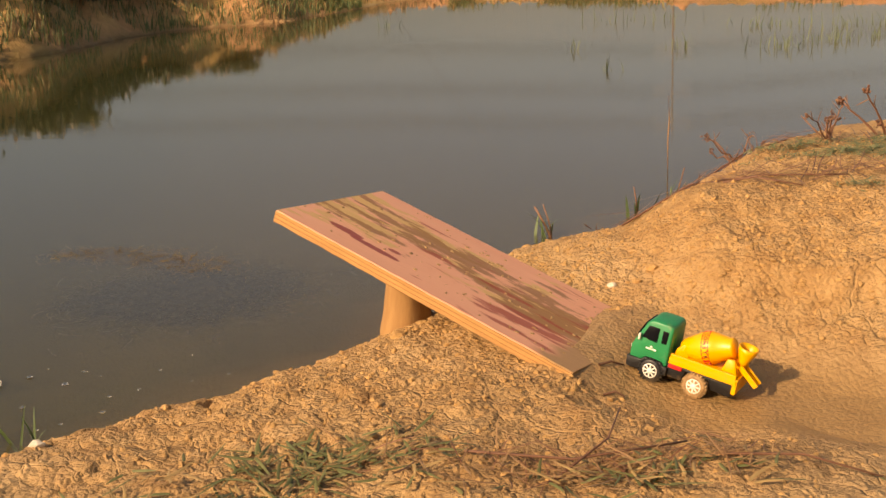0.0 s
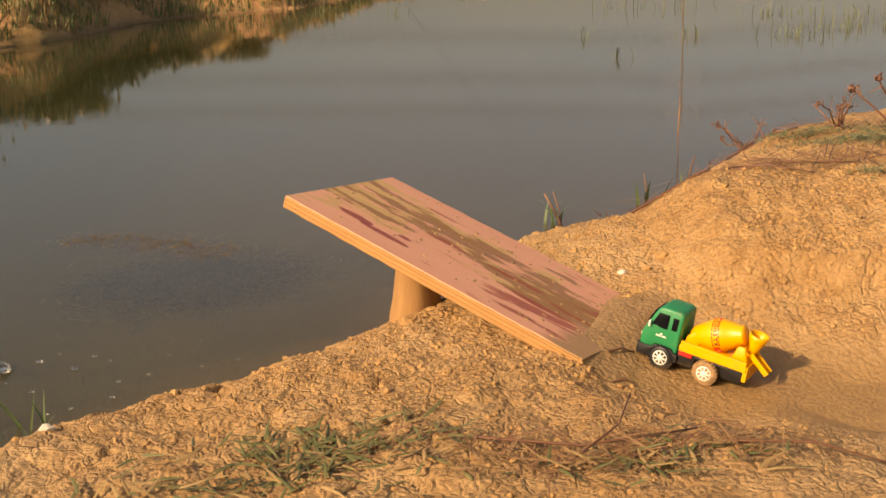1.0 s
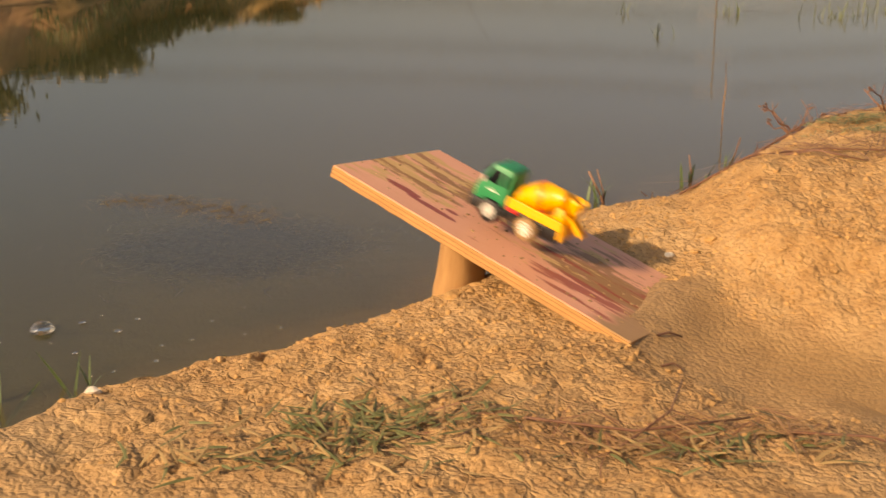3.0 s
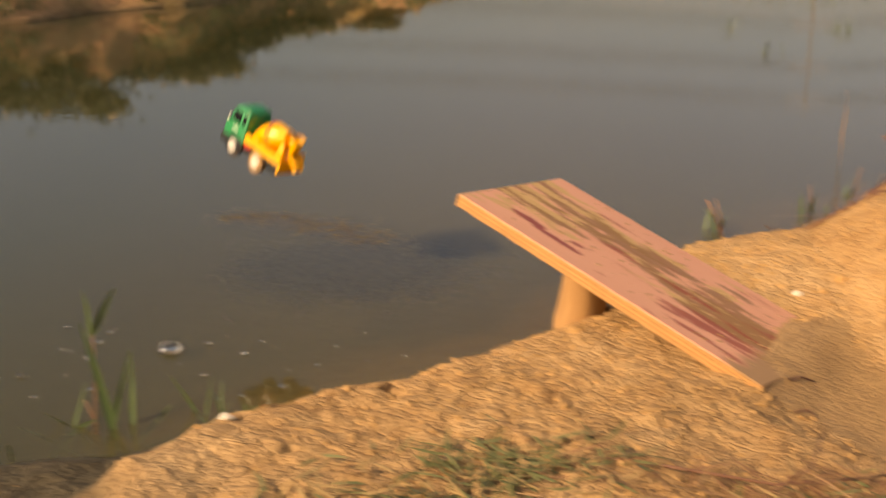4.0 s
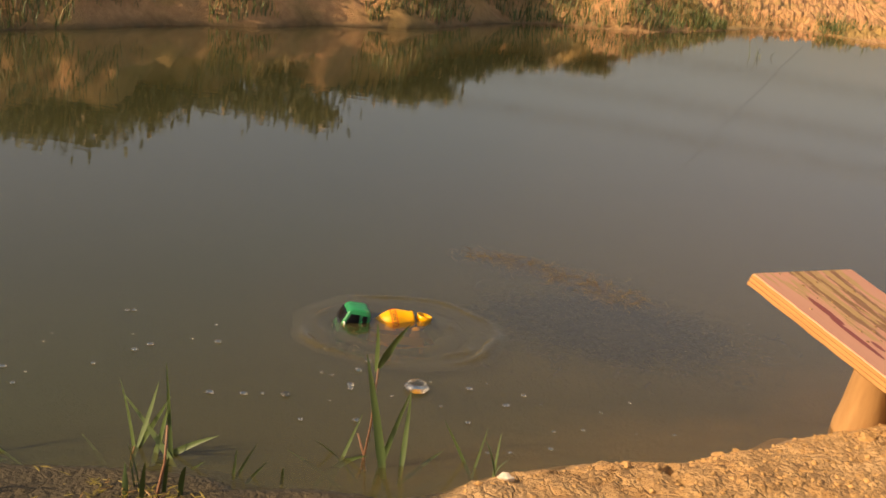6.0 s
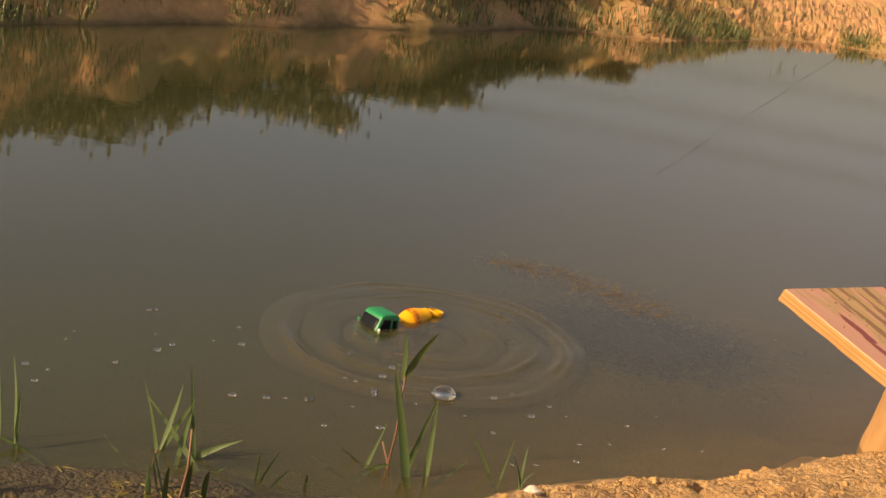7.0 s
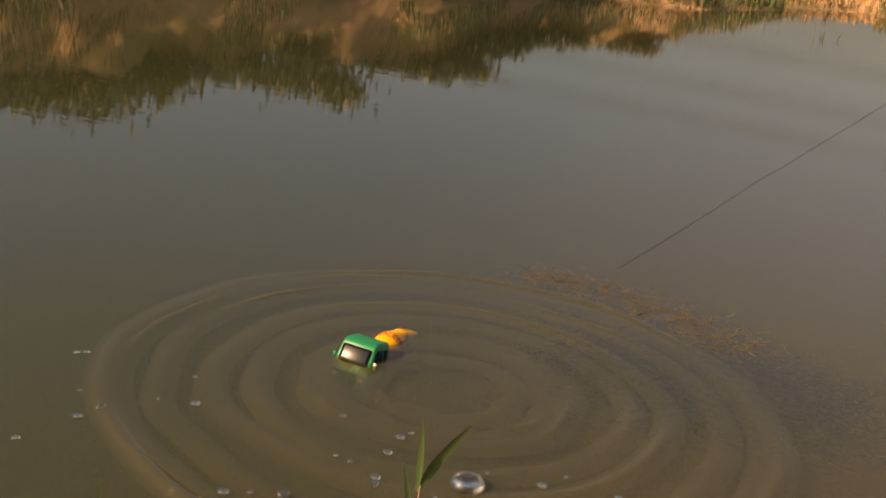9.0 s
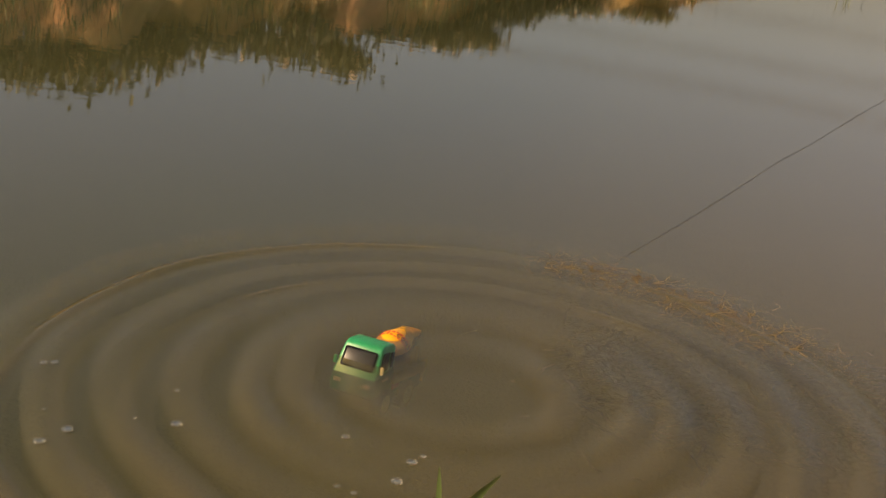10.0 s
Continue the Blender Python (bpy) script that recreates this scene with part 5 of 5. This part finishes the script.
droplets = build_droplets()
rings = build_rings()
plumes = [(build_plume(k, n, w, h), x, y, vx, vz, lean, t0) for k, (n, w, h, x, y, vx, vz, lean, t0) in enumerate((
    (170, 0.09, 0.16, 0.07, 0.03, 0.06, 0.66, 12, 4.42), (130, 0.06, 0.18, 0.05, 0.05, 0.10, 0.78, 22, 4.46), (60, 0.05, 0.16, -0.02, 0.03, -0.02, 0.62, -4, 4.52),
    (50, 0.05, 0.20, -0.07, 0.0, -0.34, 0.36, -58, 4.46), (36, 0.05, 0.14, -0.06, 0.0, -0.24, 0.26, -72, 4.42), (40, 0.05, 0.14, 0.10, 0.0, 0.28, 0.30, 62, 4.46)))]


# ---- motion ----
def truck_rows():
    rest = (0.441, 2.098, 0.013, 2, -10.5, 147)
    keys = [(0.0, *rest), (1.25, *rest), (1.6, 0.430, 2.103, 0.012, 2, -12, 147), (1.9, 0.405, 2.110, 0.024, 2, -15, 146), (2.2, 0.375, 2.115, 0.046, 3, -17, 145.5),
            (2.5, 0.285, 2.175, 0.090, 4, -18, 145), (2.75, 0.170, 2.26, 0.135, 4, -18, 146), (3.0, 0.030, 2.36, 0.190, 4, -18, 149), (3.3, -0.219, 2.528, 0.292, 2, -25, 153),
            (3.5, -0.386, 2.546, 0.375, 6, -23, 152), (3.8, -0.690, 2.76, 0.365, 8, -20, 148), (4.1, -0.93, 2.72, 0.235, 4, -18, 138), (4.3, -1.055, 2.63, 0.110, 0, -19, 130),
            (4.45, -1.125, 2.57, -0.055, 0, -20, 145), (4.6, -1.12, 2.57, -0.078, -2, -20, 160), (4.8, -1.10, 2.57, -0.092, -2, -16, 174), (5.0, -1.10, 2.56, -0.094, 0, -13, 182), (5.5, -1.165, 2.60, -0.094, 0, -8, 195),
            (6.2, -1.175, 2.61, -0.093, 2, -6, 212), (7.0, -1.187, 2.630, -0.093, 0, -6, 234), (7.5, -1.225, 2.640, -0.094, 0, -7, 246), (8.0, -1.242, 2.648, -0.095, 0, -8, 250),
            (8.5, -1.252, 2.655, -0.096, 0, -8, 255), (9.0, -1.258, 2.666, -0.099, 0, -10, 259), (9.5, -1.264, 2.676, -0.102, 0, -11, 261), (10.0, -1.270, 2.684, -0.104, 0, -11, 263)]
    return [(t, pose(*p)) for t, *p in keys]


def motions():
    walk(truck, truck_rows())
    # wheels turn from the start of the run to the water
    for w, x, s in wheels:
        rows, turn, t = [], 0.0, 0.0
        base = pose(x, s * 0.0345, 0.0225, 0, 0, 0 if s > 0 else 180)
        rows.append((0.0, base))
        rows.append((1.3, base))
        k = 1
        while 1.3 + k / 15 < 4.6:
            turn += s * min(80.0, 8.0 * k)
            rows.append((1.3 + k / 15, base @ pose(0, 0, 0, 0, turn, 0)))
            k += 1
        rows.append((10.0, rows[-1][1]))
        walk(w, rows)
    # drops rise and fall
    for ob, x, y, vx, vy, vz, t0 in droplets:
        p = SPLASH + Vector((x, y, 0))
        g, life = 1.55, 2 * vz / 1.55
        under = pose(p.x, p.y, -0.40)
        rows = [(0.0, under), (t0 - 0.1, under)]
        for i in range(9):
            t = life * i / 8
            lean = math.degrees(math.atan2(vx, max(0.15, abs(vz - g * t)))) * (1 if vz > g * t else -1)
            rows.append((t0 + t, pose(p.x + vx * t, p.y + vy * t, vz * t - g * t * t / 2, 0, lean, 0)))
        end = pose(p.x + vx * life, p.y + vy * life, -0.40)
        rows += [(t0 + life + 0.1, end), (10.0, end)]
        walk(ob, rows)
    for ob, x, y, vx, vz, lean, t0 in plumes:
        p, life = SPLASH + Vector((x, y, 0)), 2 * vz / 1.55
        under = pose(p.x, p.y, -0.62, 0, lean, 0)
        rows = [(0.0, under), (t0 - 0.12, under)]
        for i in range(8):
            t = life * i / 7
            rows.append((t0 + t, pose(p.x + vx * t, p.y, -0.10 + vz * t - 1.55 * t * t / 2, 0, lean * (1 + 0.3 * t), 0)))
        end = pose(p.x + vx * life, p.y, -0.62, 0, lean * 1.3, 0)
        rows += [(t0 + life + 0.15, end), (10.0, end)]
        walk(ob, rows)
    # each ring of water lifts as the waves pass and settles again
    for ob, radius in rings:
        rows = []
        for i in range(41):
            t = i * 0.25
            lift = 0.0
            for lag, size in ((0.0, 1.0), (0.085, 0.7), (0.18, 0.75), (0.26, 0.5), (0.36, 0.6), (0.43, 0.5), (0.53, 0.5)):
                at = 0.08 + 0.118 * (t - 4.9) - lag
                if at > 0.02:
                    lift = max(lift, size * math.exp(-((radius - at) / 0.030) ** 2))
            rows.append((t, pose(-1.10, 2.58, -0.008 + 0.008 * lift if lift > 0.35 else -0.45)))
        walk(ob, rows)
    walk(thread, [(t, pose(x, y, 0, 0, 0, turn)) for t, x, y, turn in ((0.0, 0.223, 4.44, 5.0), (2.2, 0.223, 4.44, 5.0), (5.0, -0.35, 4.9, -3.0), (7.2, -0.84, 4.8, -8.5), (8.5, -0.90, 3.63, -12.1), (10.0, -0.98, 3.34, -14.4))])
    # the big bubble drifts along the bank
    walk(big_bubble, [(t, pose(x, y, 0.0005)) for t, x, y in ((0.0, -0.94, 2.27), (4.0, -0.94, 2.27), (5.5, -0.97, 2.26), (7.5, -0.965, 2.275), (9.0, -0.97, 2.26), (10.0, -0.96, 2.25))])


motions()
